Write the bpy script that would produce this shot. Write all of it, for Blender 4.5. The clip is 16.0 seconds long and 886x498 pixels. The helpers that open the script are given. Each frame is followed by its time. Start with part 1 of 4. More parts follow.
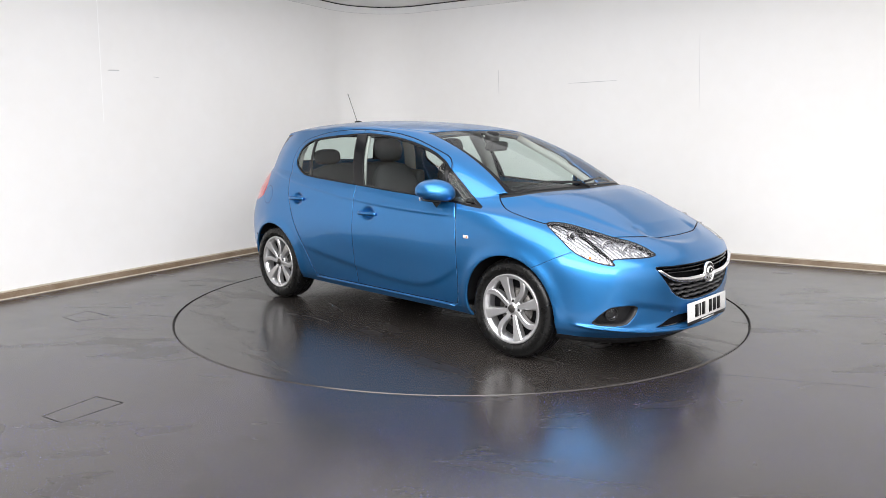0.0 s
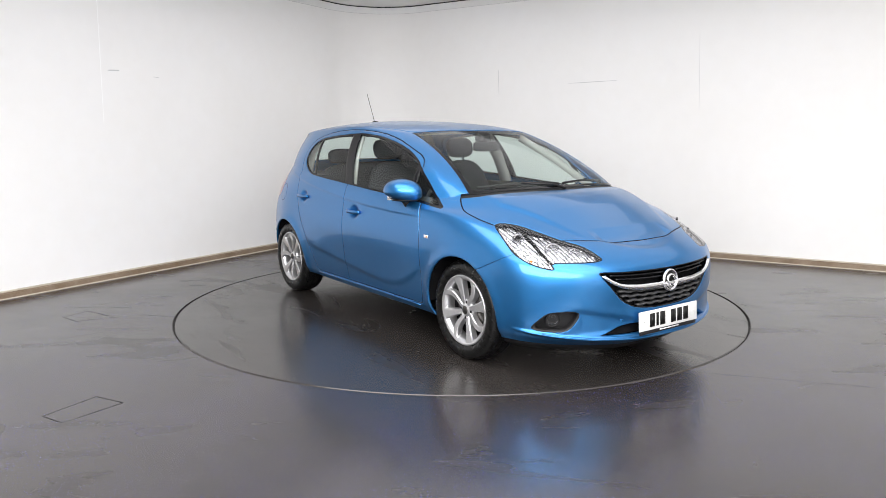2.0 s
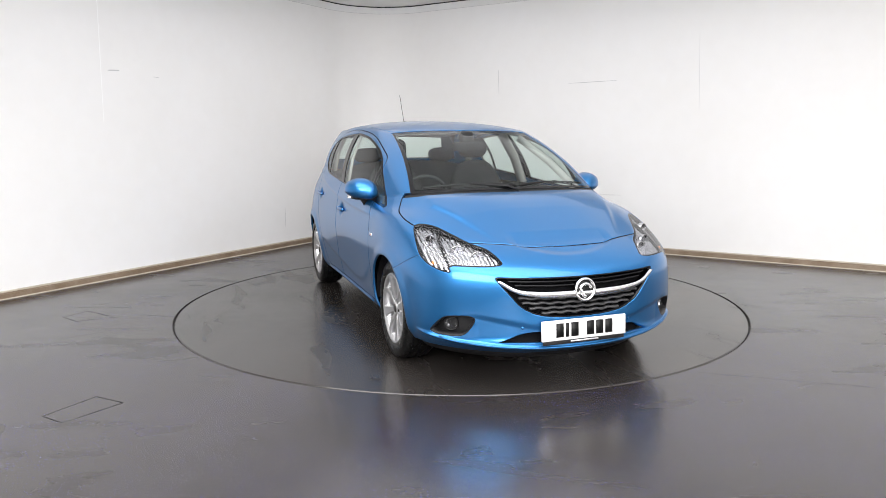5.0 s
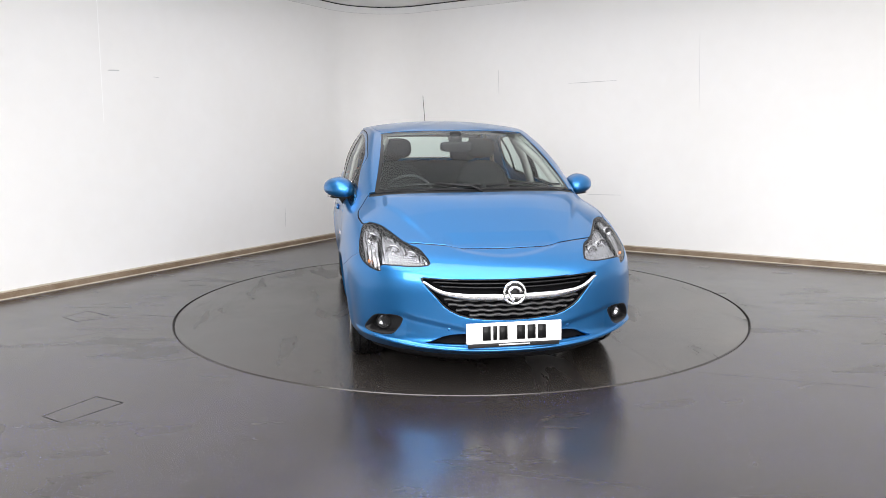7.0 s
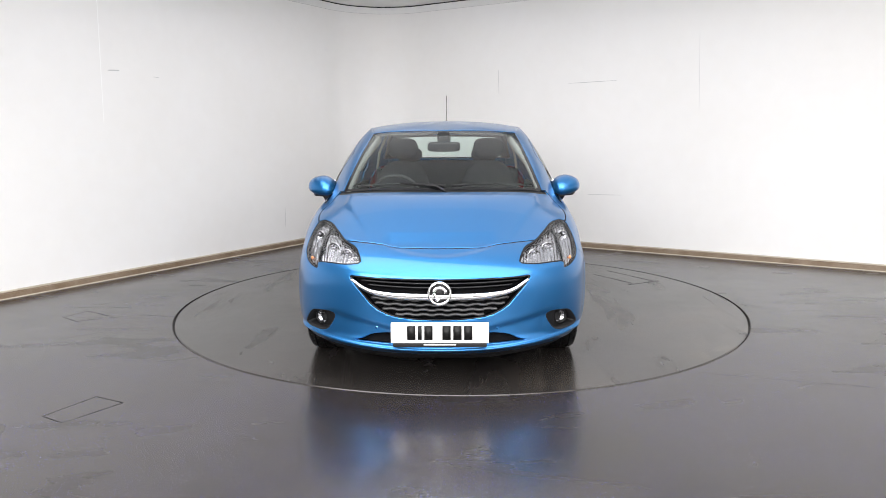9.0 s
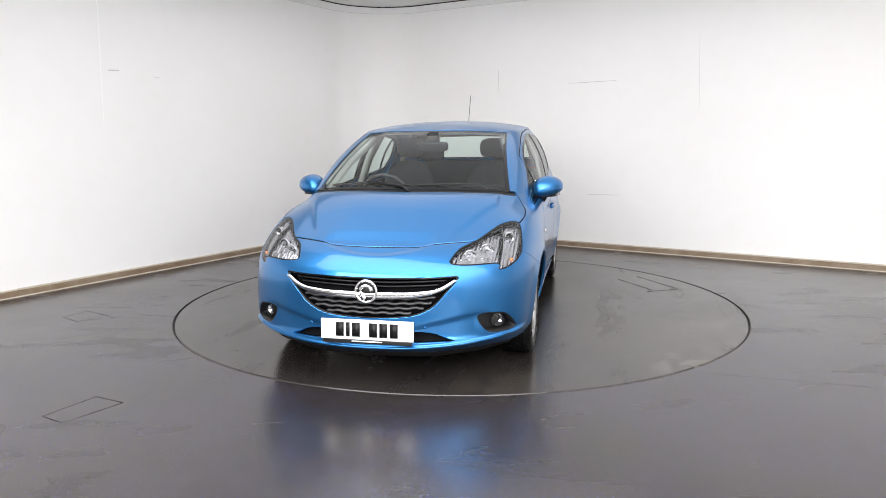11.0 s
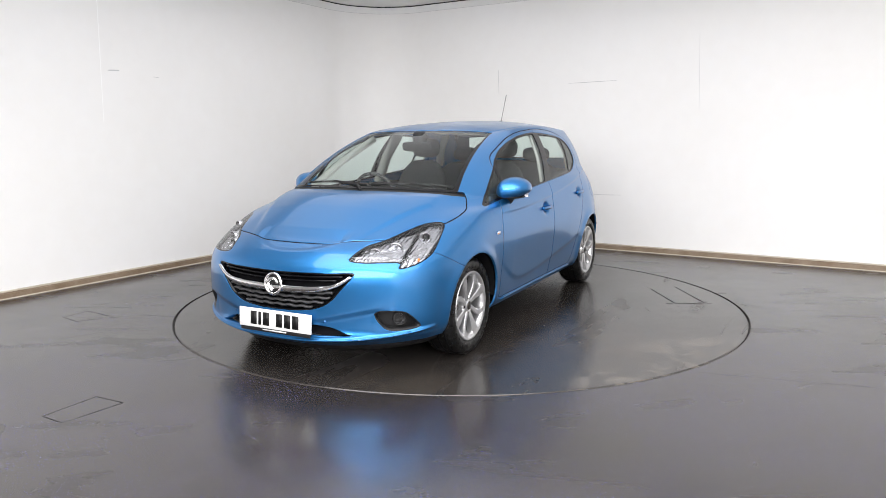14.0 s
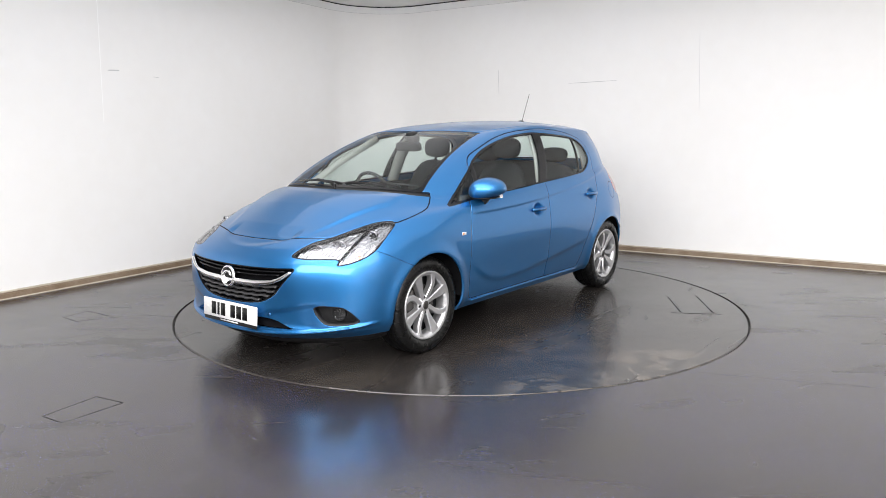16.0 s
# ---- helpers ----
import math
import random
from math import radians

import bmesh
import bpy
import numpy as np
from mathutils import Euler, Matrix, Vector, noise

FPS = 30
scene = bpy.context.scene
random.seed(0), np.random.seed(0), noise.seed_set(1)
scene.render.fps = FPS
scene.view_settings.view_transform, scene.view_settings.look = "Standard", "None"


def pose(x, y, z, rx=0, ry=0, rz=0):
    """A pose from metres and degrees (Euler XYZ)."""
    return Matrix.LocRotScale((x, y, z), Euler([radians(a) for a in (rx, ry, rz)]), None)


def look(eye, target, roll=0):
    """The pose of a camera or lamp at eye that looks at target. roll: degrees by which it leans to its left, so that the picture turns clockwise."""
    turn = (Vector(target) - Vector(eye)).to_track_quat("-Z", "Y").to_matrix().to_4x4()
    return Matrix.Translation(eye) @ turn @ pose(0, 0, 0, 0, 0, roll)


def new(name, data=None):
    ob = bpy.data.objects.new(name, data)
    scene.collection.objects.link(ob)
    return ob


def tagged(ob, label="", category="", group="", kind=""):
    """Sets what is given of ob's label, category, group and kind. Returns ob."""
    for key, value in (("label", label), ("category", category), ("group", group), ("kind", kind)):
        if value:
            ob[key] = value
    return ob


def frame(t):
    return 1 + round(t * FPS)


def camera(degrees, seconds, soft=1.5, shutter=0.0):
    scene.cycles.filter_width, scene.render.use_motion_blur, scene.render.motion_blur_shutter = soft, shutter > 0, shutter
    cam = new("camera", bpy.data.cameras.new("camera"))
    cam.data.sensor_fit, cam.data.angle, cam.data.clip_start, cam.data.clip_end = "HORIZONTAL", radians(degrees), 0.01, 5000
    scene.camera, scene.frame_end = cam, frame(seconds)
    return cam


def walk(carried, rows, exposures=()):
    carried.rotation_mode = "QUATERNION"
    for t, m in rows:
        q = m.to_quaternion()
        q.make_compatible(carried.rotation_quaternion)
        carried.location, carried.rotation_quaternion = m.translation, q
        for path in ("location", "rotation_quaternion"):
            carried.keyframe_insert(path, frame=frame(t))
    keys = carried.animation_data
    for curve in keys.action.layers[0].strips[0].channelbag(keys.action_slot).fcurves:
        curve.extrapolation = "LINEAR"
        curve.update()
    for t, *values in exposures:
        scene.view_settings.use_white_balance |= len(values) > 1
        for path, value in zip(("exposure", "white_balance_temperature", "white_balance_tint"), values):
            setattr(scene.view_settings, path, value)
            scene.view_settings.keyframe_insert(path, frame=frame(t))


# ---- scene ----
# A small hatchback turns on a turntable in a white photo bay; the camera stands still on its tripod.
cam = camera(62.81, 16.0, .8)
STAND = look((0.0, -5.883, 1.354), (-0.1317, 0.0440, 0.4291), -0.304)
walk(cam, [(0.0, STAND), (16.0, STAND)])

# ---- light ----
world = bpy.data.worlds.new("world")
scene.world = world
world.use_nodes = True
world.node_tree.nodes["Background"].inputs[0].default_value = (1, 1, 1, 1)
world.node_tree.nodes["Background"].inputs[1].default_value = 0.0
scene.view_settings.exposure = 0.0


def area_lamp(x, y, z, w, d, power, turn=0.0, tilt=0.0):
    data = bpy.data.lights.new("unseen_panel", "AREA")
    data.shape, data.size, data.size_y, data.energy, data.color = "RECTANGLE", w, d, power, (1.0, 0.985, 0.99)
    ob = new("unseen_panel", data)
    ob.matrix_world = pose(x, y, z, tilt, 0, turn)
    return ob


# all out of view: a broad diffused field before the car, then two added fill lamps:
#  a bank above the tripod that leans towards the corner for the wall tops, and a dim one over the car
area_lamp(1.05, -4.4, 2.96, 8.2, 3.1, 380, -31)
area_lamp(.20, -7.4, 2.35, 8.6, 2.0, 600, -31, 44)
area_lamp(1.93, -.66, 2.96, 9.2, 3.95, 98, -31)

# ---- materials ----
def material(name, colour, rough=.5, metal=0.0, coat=0.0, spec=.5, vary=.0, scale=8.0, bump=0.0, bump_scale=60.0, rough_vary=0.0,
             alt=None, emit=0.0, space="Object"):
    """A surface with two scales of variation in colour and gloss, and a fine relief."""
    m = bpy.data.materials.new(name)
    m.use_nodes = True
    nt = m.node_tree
    b = nt.nodes["Principled BSDF"]
    b.inputs["Base Color"].default_value = (*colour, 1)
    b.inputs["Roughness"].default_value = rough
    b.inputs["Metallic"].default_value = metal
    b.inputs["Specular IOR Level"].default_value = spec
    b.inputs["Coat Weight"].default_value = coat
    b.inputs["Coat Roughness"].default_value = 0.02
    if emit:
        b.inputs["Emission Color"].default_value = (*colour, 1)
        b.inputs["Emission Strength"].default_value = emit
    tc = nt.nodes.new("ShaderNodeTexCoord")
    if vary or rough_vary:
        n1 = nt.nodes.new("ShaderNodeTexNoise")
        n1.inputs["Scale"].default_value, n1.inputs["Detail"].default_value = scale, 6
        n2 = nt.nodes.new("ShaderNodeTexNoise")
        n2.inputs["Scale"].default_value, n2.inputs["Detail"].default_value = scale * 9, 4
        for n in (n1, n2):
            nt.links.new(tc.outputs[space], n.inputs["Vector"])
        both = nt.nodes.new("ShaderNodeMath")
        both.operation = "MULTIPLY_ADD"
        nt.links.new(n2.outputs["Fac"], both.inputs[0])
        both.inputs[1].default_value = .4
        nt.links.new(n1.outputs["Fac"], both.inputs[2])
        if vary:
            ramp = nt.nodes.new("ShaderNodeMapRange")
            ramp.inputs["From Min"].default_value, ramp.inputs["From Max"].default_value = .45, .95
            nt.links.new(both.outputs[0], ramp.inputs["Value"])
            mix = nt.nodes.new("ShaderNodeMix")
            mix.data_type = "RGBA"
            mix.inputs["A"].default_value = (*colour, 1)
            mix.inputs["B"].default_value = (*(alt or [c * (1 - vary) for c in colour]), 1)
            nt.links.new(ramp.outputs[0], mix.inputs["Factor"])
            nt.links.new(mix.outputs["Result"], b.inputs["Base Color"])
        if rough_vary:
            rr = nt.nodes.new("ShaderNodeMapRange")
            rr.inputs["From Min"].default_value, rr.inputs["From Max"].default_value = .4, 1.0
            rr.inputs["To Min"].default_value, rr.inputs["To Max"].default_value = max(rough - rough_vary, .01), rough + rough_vary
            nt.links.new(both.outputs[0], rr.inputs["Value"])
            nt.links.new(rr.outputs[0], b.inputs["Roughness"])
    if bump:
        n3 = nt.nodes.new("ShaderNodeTexNoise")
        n3.inputs["Scale"].default_value, n3.inputs["Detail"].default_value = bump_scale, 5
        nt.links.new(tc.outputs[space], n3.inputs["Vector"])
        bp = nt.nodes.new("ShaderNodeBump")
        bp.inputs["Strength"].default_value, bp.inputs["Distance"].default_value = bump, .002
        nt.links.new(n3.outputs["Fac"], bp.inputs["Height"])
        nt.links.new(bp.outputs[0], b.inputs["Normal"])
    return m


def floor_material(name, flecks=True, stain=()):
    """Dark safety vinyl: brown-grey, polished, with worn damp patches, glitter flecks and a pale worn spot."""
    m = material(name, (.0195, .0172, .016), .23, spec=.78, vary=.35, scale=.9, alt=(.028, .0245, .0225), rough_vary=.06, bump=.08, bump_scale=220)
    nt = m.node_tree
    b = nt.nodes["Principled BSDF"]
    tc = next(n for n in nt.nodes if n.type == "TEX_COORD")

    def node(kind, **values):
        n = nt.nodes.new("ShaderNode" + kind)
        for k, v in values.items():
            n.inputs[k.replace("_", " ")].default_value = v
        return n

    def blend(factor, over, under):
        mix = nt.nodes.new("ShaderNodeMix")
        mix.data_type = "RGBA"
        nt.links.new(factor, mix.inputs["Factor"])
        nt.links.new(under, mix.inputs["A"])
        if isinstance(over, tuple):
            mix.inputs["B"].default_value = (*over, 1)
        else:
            nt.links.new(over, mix.inputs["B"])
        return mix.outputs["Result"]

    def times(a, c):
        n = nt.nodes.new("ShaderNodeMath")
        n.operation = "MULTIPLY"
        nt.links.new(a, n.inputs[0])
        if isinstance(c, float):
            n.inputs[1].default_value = c
        else:
            nt.links.new(c, n.inputs[1])
        return n.outputs[0]

    def band(value, lo, hi):
        n = node("MapRange", From_Min=lo, From_Max=hi)
        nt.links.new(value, n.inputs["Value"])
        return n.outputs[0]

    colour = b.inputs["Base Color"].links[0].from_socket
    gloss = b.inputs["Roughness"].links[0].from_socket
    # smeared damp streaks
    mp = node("Mapping")
    mp.inputs["Rotation"].default_value = (0, 0, radians(-25))
    mp.inputs["Scale"].default_value = (.55, 1.9, 1)
    nt.links.new(tc.outputs["Object"], mp.inputs["Vector"])
    smear = node("TexNoise", Scale=1.5, Detail=7.0, Roughness=.55, Distortion=1.2)
    nt.links.new(mp.outputs[0], smear.inputs["Vector"])
    patch = band(smear.outputs["Fac"], .575, .64)
    colour = blend(times(patch, .65), (.016, .014, .013), colour)
    less = nt.nodes.new("ShaderNodeMath")
    less.operation, less.inputs[1].default_value = "MULTIPLY_ADD", .07
    nt.links.new(patch, less.inputs[0])
    nt.links.new(gloss, less.inputs[2])
    nt.links.new(less.outputs[0], b.inputs["Roughness"])
    for x, y, reach, amount, tone in stain:
        far = nt.nodes.new("ShaderNodeVectorMath")
        far.operation = "DISTANCE"
        far.inputs[1].default_value = (x, y, 0)
        nt.links.new(tc.outputs["Object"], far.inputs[0])
        blotch = node("TexNoise", Scale=4.6, Detail=8.0, Roughness=.62, Distortion=.9)
        nt.links.new(tc.outputs["Object"], blotch.inputs["Vector"])
        mask = times(band(blotch.outputs["Fac"], .485, .505), band(far.outputs["Value"], reach, reach * .55))
        colour = blend(times(mask, amount), tone, colour)
    if flecks:
        vo = node("TexVoronoi", Scale=50.0)
        vo.voronoi_dimensions = "2D"
        nt.links.new(tc.outputs["Object"], vo.inputs["Vector"])
        near = nt.nodes.new("ShaderNodeMath")
        near.operation, near.inputs[1].default_value = "LESS_THAN", .088
        nt.links.new(vo.outputs["Distance"], near.inputs[0])
        sep = nt.nodes.new("ShaderNodeSeparateColor")
        nt.links.new(vo.outputs["Color"], sep.inputs[0])
        hue = nt.nodes.new("ShaderNodeMix")
        hue.data_type = "RGBA"
        hue.inputs["A"].default_value, hue.inputs["B"].default_value = (.36, .36, .72, 1), (.10, .10, .72, 1)
        nt.links.new(sep.outputs[0], hue.inputs["Factor"])
        pick = nt.nodes.new("ShaderNodeMath")
        pick.operation, pick.inputs[1].default_value = "GREATER_THAN", .42
        nt.links.new(sep.outputs[1], pick.inputs[0])
        worn = node("TexNoise", Scale=1.1, Detail=3.0)
        nt.links.new(tc.outputs["Object"], worn.inputs["Vector"])
        colour = blend(times(times(near.outputs[0], pick.outputs[0]), band(worn.outputs["Fac"], .33, .5)), hue.outputs["Result"], colour)
    nt.links.new(colour, b.inputs["Base Color"])
    return m


def glass_material(name, tint, rough=0.0):
    """Thin glass: see-through with its tint, mirror-like at a slant."""
    m = bpy.data.materials.new(name)
    m.use_nodes = True
    nt = m.node_tree
    nt.nodes.remove(nt.nodes["Principled BSDF"])
    out = next(n for n in nt.nodes if n.type == "OUTPUT_MATERIAL")
    tr, gl, mx, lw, pw, ad = (nt.nodes.new("ShaderNode" + k) for k in ("BsdfTransparent", "BsdfGlossy", "MixShader", "LayerWeight", "Math", "Math"))
    tr.inputs[0].default_value = (*tint, 1)
    gl.inputs["Roughness"].default_value = rough
    lw.inputs["Blend"].default_value = .5
    pw.operation, pw.inputs[1].default_value = "POWER", 5
    ad.operation, ad.inputs[1].default_value, ad.inputs[2].default_value = "MULTIPLY_ADD", .80, .036
    nt.links.new(lw.outputs["Facing"], pw.inputs[0])
    nt.links.new(pw.outputs[0], ad.inputs[0])
    nt.links.new(ad.outputs[0], mx.inputs[0])
    nt.links.new(tr.outputs[0], mx.inputs[1])
    nt.links.new(gl.outputs[0], mx.inputs[2])
    nt.links.new(mx.outputs[0], out.inputs[0])
    return m


PAINT = material("blue_metallic_paint", (.021, .170, .43), .33, metal=.85, coat=.65, vary=.06, scale=600, bump=.015, bump_scale=900)
PLASTIC = material("black_plastic", (.010, .010, .011), .45, spec=.3, vary=.3, scale=30, bump=.15, bump_scale=400)
GLOSS_BLACK = material("gloss_black", (.004, .004, .005), .09, spec=.25, vary=.2, scale=20)
RUBBER = material("tyre_rubber", (.005, .005, .005), .30, spec=.3, vary=.4, scale=25, bump=.2, bump_scale=160, rough_vary=.12)
ALLOY = material("silver_alloy", (.62, .62, .63), .28, metal=.85, coat=.4, vary=.08, scale=40)
CHROME = material("chrome", (.85, .85, .86), .06, metal=1.0)
SATIN = material("satin_grey_plastic", (.045, .045, .047), .36, spec=.45, vary=.2, scale=30)
STEEL = material("brake_steel", (.10, .095, .09), .4, metal=.9, vary=.3, scale=40)
# near-black of joints, and of backings that stand for shade in openings
GAP = material("dark_gap", (.004, .004, .005), .8, spec=.1)
GLASS = glass_material("window_glass", (.84, .92, .89))
LENS = glass_material("lamp_lens", (.96, .97, .98))
REFLECT = material("lamp_reflector", (.86, .86, .88), .22, metal=.35, coat=.6, vary=.15, scale=30, bump=.4, bump_scale=50)
HOUSING = material("lamp_housing", (.50, .50, .52), .14, metal=.95, vary=.4, scale=45)
AMBER = material("amber_lens", (.75, .22, .03), .2, coat=.5, vary=.1, scale=80)
RED = material("red_lens", (.55, .01, .015), .15, coat=.8, vary=.2, scale=60)
FABRIC = material("seat_fabric", (.020, .021, .023), .9, vary=.25, scale=25, bump=.08, bump_scale=700)
TRIM = material("cabin_plastic", (.03, .031, .033), .6, vary=.2, scale=40, bump=.2, bump_scale=500)
LINING = material("pale_pillar_lining", (.45, .45, .43), .8, vary=.08, scale=40, bump=.1, bump_scale=300)
PLATE = material("plate_white", (.66, .66, .65), .3, coat=.3, vary=.05, scale=40)
INK = material("plate_black", (.008, .008, .008), .4, spec=.2)
WALL = material("white_wall_paint", (.86, .855, .845), .55, vary=.05, scale=.8, alt=(.825, .815, .795), bump=.05, bump_scale=30)
CEILING = material("ceiling_paint", (.82, .82, .81), .7, vary=.06, scale=2)
SKIRT = material("worn_brown_skirting", (.17, .115, .07), .5, vary=.5, scale=6, alt=(.29, .225, .16), bump=.2, bump_scale=60)
BEAD = material("cream_bead", (.52, .46, .37), .5, vary=.25, scale=9)
FLOOR = floor_material("speckled_vinyl", True, (
    (-3.15, -.25, .45, .7, (.010, .0085, .008)), (-2.75, -1.55, .4, .7, (.010, .0085, .008)), (-2.5, .75, .5, .55, (.011, .0095, .009)),
    (3.95, .75, .35, .8, (.006, .005, .005)), (3.3, -.35, .22, .8, (.006, .005, .005)), (2.45, -1.75, .22, .7, (.008, .006, .005))))
DECK = floor_material("worn_vinyl", False, (
    (1.44, 1.68, .32, .55, (.11, .095, .078)), (.62, 2.04, .50, .55, (.10, .082, .066)), (1.02, 1.95, .26, .5, (.10, .085, .07)),
    (.70, 1.25, .62, .5, (.055, .043, .034)), (.1, 1.0, .5, .35, (.05, .04, .033)), (1.9, .6, .4, .3, (.06, .05, .04))))
EDGE = material("worn_tan_edge", (.085, .070, .055), .6, vary=.8, scale=4, alt=(.022, .019, .018))
SEAM = material("dark_seam", (.008, .007, .007), .7, vary=.3, scale=10)
SCUFF = material("grey_scuff", (.64, .64, .64), .7, vary=.3, scale=60)

BRIGHT = material("white_filler", (.93, .93, .92), .4)

# ---- mesh helpers ----
def mesh_of(name, verts, faces, mat, smooth=True):
    me = bpy.data.meshes.new(name)
    me.from_pydata([tuple(map(float, v)) for v in verts], [], faces)
    me.materials.append(mat)
    if smooth:
        me.polygons.foreach_set("use_smooth", [True] * len(me.polygons))
    me.update()
    return me


def part(name, bm, mat, parent, label="", smooth=True, at=None):
    """Links a bmesh, or verts and faces, as one mesh object under a thing or a part."""
    if isinstance(bm, tuple):
        me = mesh_of(name, *bm, mat, smooth)
    elif isinstance(bm, bpy.types.Mesh):
        me = bm
    else:
        me = bpy.data.meshes.new(name)
        bm.normal_update()
        bm.to_mesh(me)
        bm.free()
        me.materials.append(mat)
        me.polygons.foreach_set("use_smooth", [smooth] * len(me.polygons))
    ob = new(name, me)
    if parent:
        ob.parent = parent
    if at is not None:
        ob.matrix_basis = at
    if label:
        ob["label"] = label
    return ob


def box(w, d, h, at=None, bevel=0.0, seg=2):
    bm = bmesh.new()
    bmesh.ops.create_cube(bm, size=1, matrix=Matrix.Diagonal((w, d, h, 1)))
    if bevel:
        bmesh.ops.bevel(bm, geom=bm.edges[:], offset=bevel, segments=seg, affect="EDGES", profile=.5)
    if at is not None:
        bm.transform(at)
    return bm


def lathe(profile, steps=48, axis="y", caps=False):
    """Turns (radius, along) pairs round the axis."""
    verts, faces, n = [], [], len(profile)
    for i in range(steps):
        a = 2 * math.pi * i / steps
        for r, h in profile:
            c, s = r * math.cos(a), r * math.sin(a)
            verts.append((c, h, s) if axis == "y" else (c, s, h) if axis == "z" else (h, c, s))
    for i in range(steps):
        j = (i + 1) % steps
        for k in range(n - 1):
            faces.append((i * n + k, i * n + k + 1, j * n + k + 1, j * n + k))
    return verts, faces


def sweep(path, section, closed=False, up=Vector((0, 0, 1))):
    """Carries a flat section (across, up) along a path of points; ends are capped."""
    pts, verts, faces, n = [Vector(p) for p in path], [], [], len(section)
    for i, p in enumerate(pts):
        a = pts[i - 1] if i or closed else p
        b = pts[(i + 1) % len(pts)] if i + 1 < len(pts) or closed else p
        t = (b - a).normalized()
        side = t.cross(up).normalized()
        top = side.cross(t)
        for s, h in section:
            verts.append(p + side * s + top * h)
    m = len(pts)
    for i in range(m if closed else m - 1):
        j = (i + 1) % m
        for k in range(n):
            l = (k + 1) % n
            faces.append((i * n + k, i * n + l, j * n + l, j * n + k))
    if not closed:
        faces += [tuple(range(n))[::-1], tuple((m - 1) * n + k for k in range(n))]
    return verts, faces


def tube(path, r, sides=8):
    ring = [(r * math.cos(2 * math.pi * k / sides), r * math.sin(2 * math.pi * k / sides)) for k in range(sides)]
    return sweep(path, ring)


def blob(sx, sy, sz, px=2.4, n=20, steps=28):
    """A rounded body between a ball and a box."""
    bm = bmesh.new()
    bmesh.ops.create_uvsphere(bm, u_segments=steps, v_segments=n, radius=1)
    for v in bm.verts:
        c = v.co
        k = (abs(c.x) ** px + abs(c.y) ** px + abs(c.z) ** px) ** (-1 / px)
        v.co = Vector((c.x * k * sx, c.y * k * sy, c.z * k * sz))
    return bm


# ---- the bay: white walls that meet in a rounded corner, a low ceiling, a vinyl floor ----
CORNER, ALONG, TOWARD = Vector((-1.229, 4.560, 0)), Vector((.857, -.515, 0)), Vector((-.515, -.857, 0))
WIDE, DEEP, ROUND, HIGH = 11.0, 12.0, 0.85, 3.06
LEAN = .012                      # the west wall stands a little out of square


def bay(a, b, z=0.0):
    p = CORNER + ALONG * (a + LEAN * max(b - ROUND, 0) * (1 - a / WIDE)) + TOWARD * b
    return Vector((p.x, p.y, z))


def arc(steps=40):
    return [bay(ROUND - ROUND * math.sin(q), ROUND - ROUND * math.cos(q)) for q in (math.pi / 2 * (1 - i / steps) for i in range(steps + 1))]


def wall(name, path, label):
    sec = [(0, 0), (0, HIGH), (-.12, HIGH), (-.12, 0)]
    return tagged(part(name, sweep(path, sec), WALL, None, smooth=False), label, "wall", kind="structure")


wall_west = wall("wall_west", [bay(0, DEEP), bay(0, ROUND)], "unseen white wall that closes the bay with faint scuffs")
corner_wall = wall("wall_corner", arc(), "unseen white wall that closes the bay, rounded corner")
wall_north = wall("wall_north", [bay(ROUND, 0), bay(WIDE, 0)], "unseen white wall that closes the bay with faint scuffs")
# the east and south walls are out of view, added to close the bay
wall_east = wall("wall_east", [bay(WIDE, 0), bay(WIDE, DEEP)], "unseen white wall that closes the bay")
wall_south = wall("wall_south", [bay(WIDE, DEEP), bay(0, DEEP)], "unseen white wall that closes the bay")

whole = [bay(0, DEEP), bay(0, ROUND)] + arc()[1:] + [bay(WIDE, 0)]
skirting = tagged(part("baseboard", sweep(whole, [(.003, .0), (.022, .0), (.022, .046), (.012, .058), (.003, .058)]), SKIRT, None, smooth=False),
                  "worn brown skirting with a pale upper edge", "skirting", kind="structure")
part("bead", sweep(whole, [(.0, .059), (.020, .059), (.016, .069), (.0, .071)]), BEAD, skirting, "cream upper bead", smooth=False)
part("sealant", sweep(whole, [(.0225, .0), (.032, .0), (.028, .006), (.0225, .009)]), BEAD, skirting, "cream sealant line", smooth=False)

ceil = tagged(part("ceiling", ([bay(-.12, -.12, HIGH + .002), bay(WIDE + .12, -.12, HIGH + .002), bay(WIDE + .12, DEEP + .12, HIGH + .002), bay(-.12, DEEP + .12, HIGH + .002),
                               bay(-.12, -.12, HIGH + .15), bay(WIDE + .12, -.12, HIGH + .15), bay(WIDE + .12, DEEP + .12, HIGH + .15), bay(-.12, DEEP + .12, HIGH + .15)],
                              [(0, 1, 2, 3), (7, 6, 5, 4), (0, 4, 5, 1), (1, 5, 6, 2), (2, 6, 7, 3), (3, 7, 4, 0)]), CEILING, None, smooth=False),
              "pale ceiling", "ceiling", kind="structure")
cove = tagged(part("trim", sweep(whole, [(.0, HIGH - .080), (.010, HIGH - .082), (.014, HIGH - .076), (.050, HIGH - .012), (.050, HIGH), (.0, HIGH)]), CEILING, None, smooth=False),
              "pale trim along the ceiling", "trim", kind="structure")

# solid dark strip that stands for the shadow in the trim's gap
part("shadow_gap", sweep(whole, [(.051, HIGH - .011), (.060, HIGH - .011), (.060, HIGH), (.051, HIGH)]), SEAM, cove, "dark strip for the shadow gap by the trim", smooth=False)
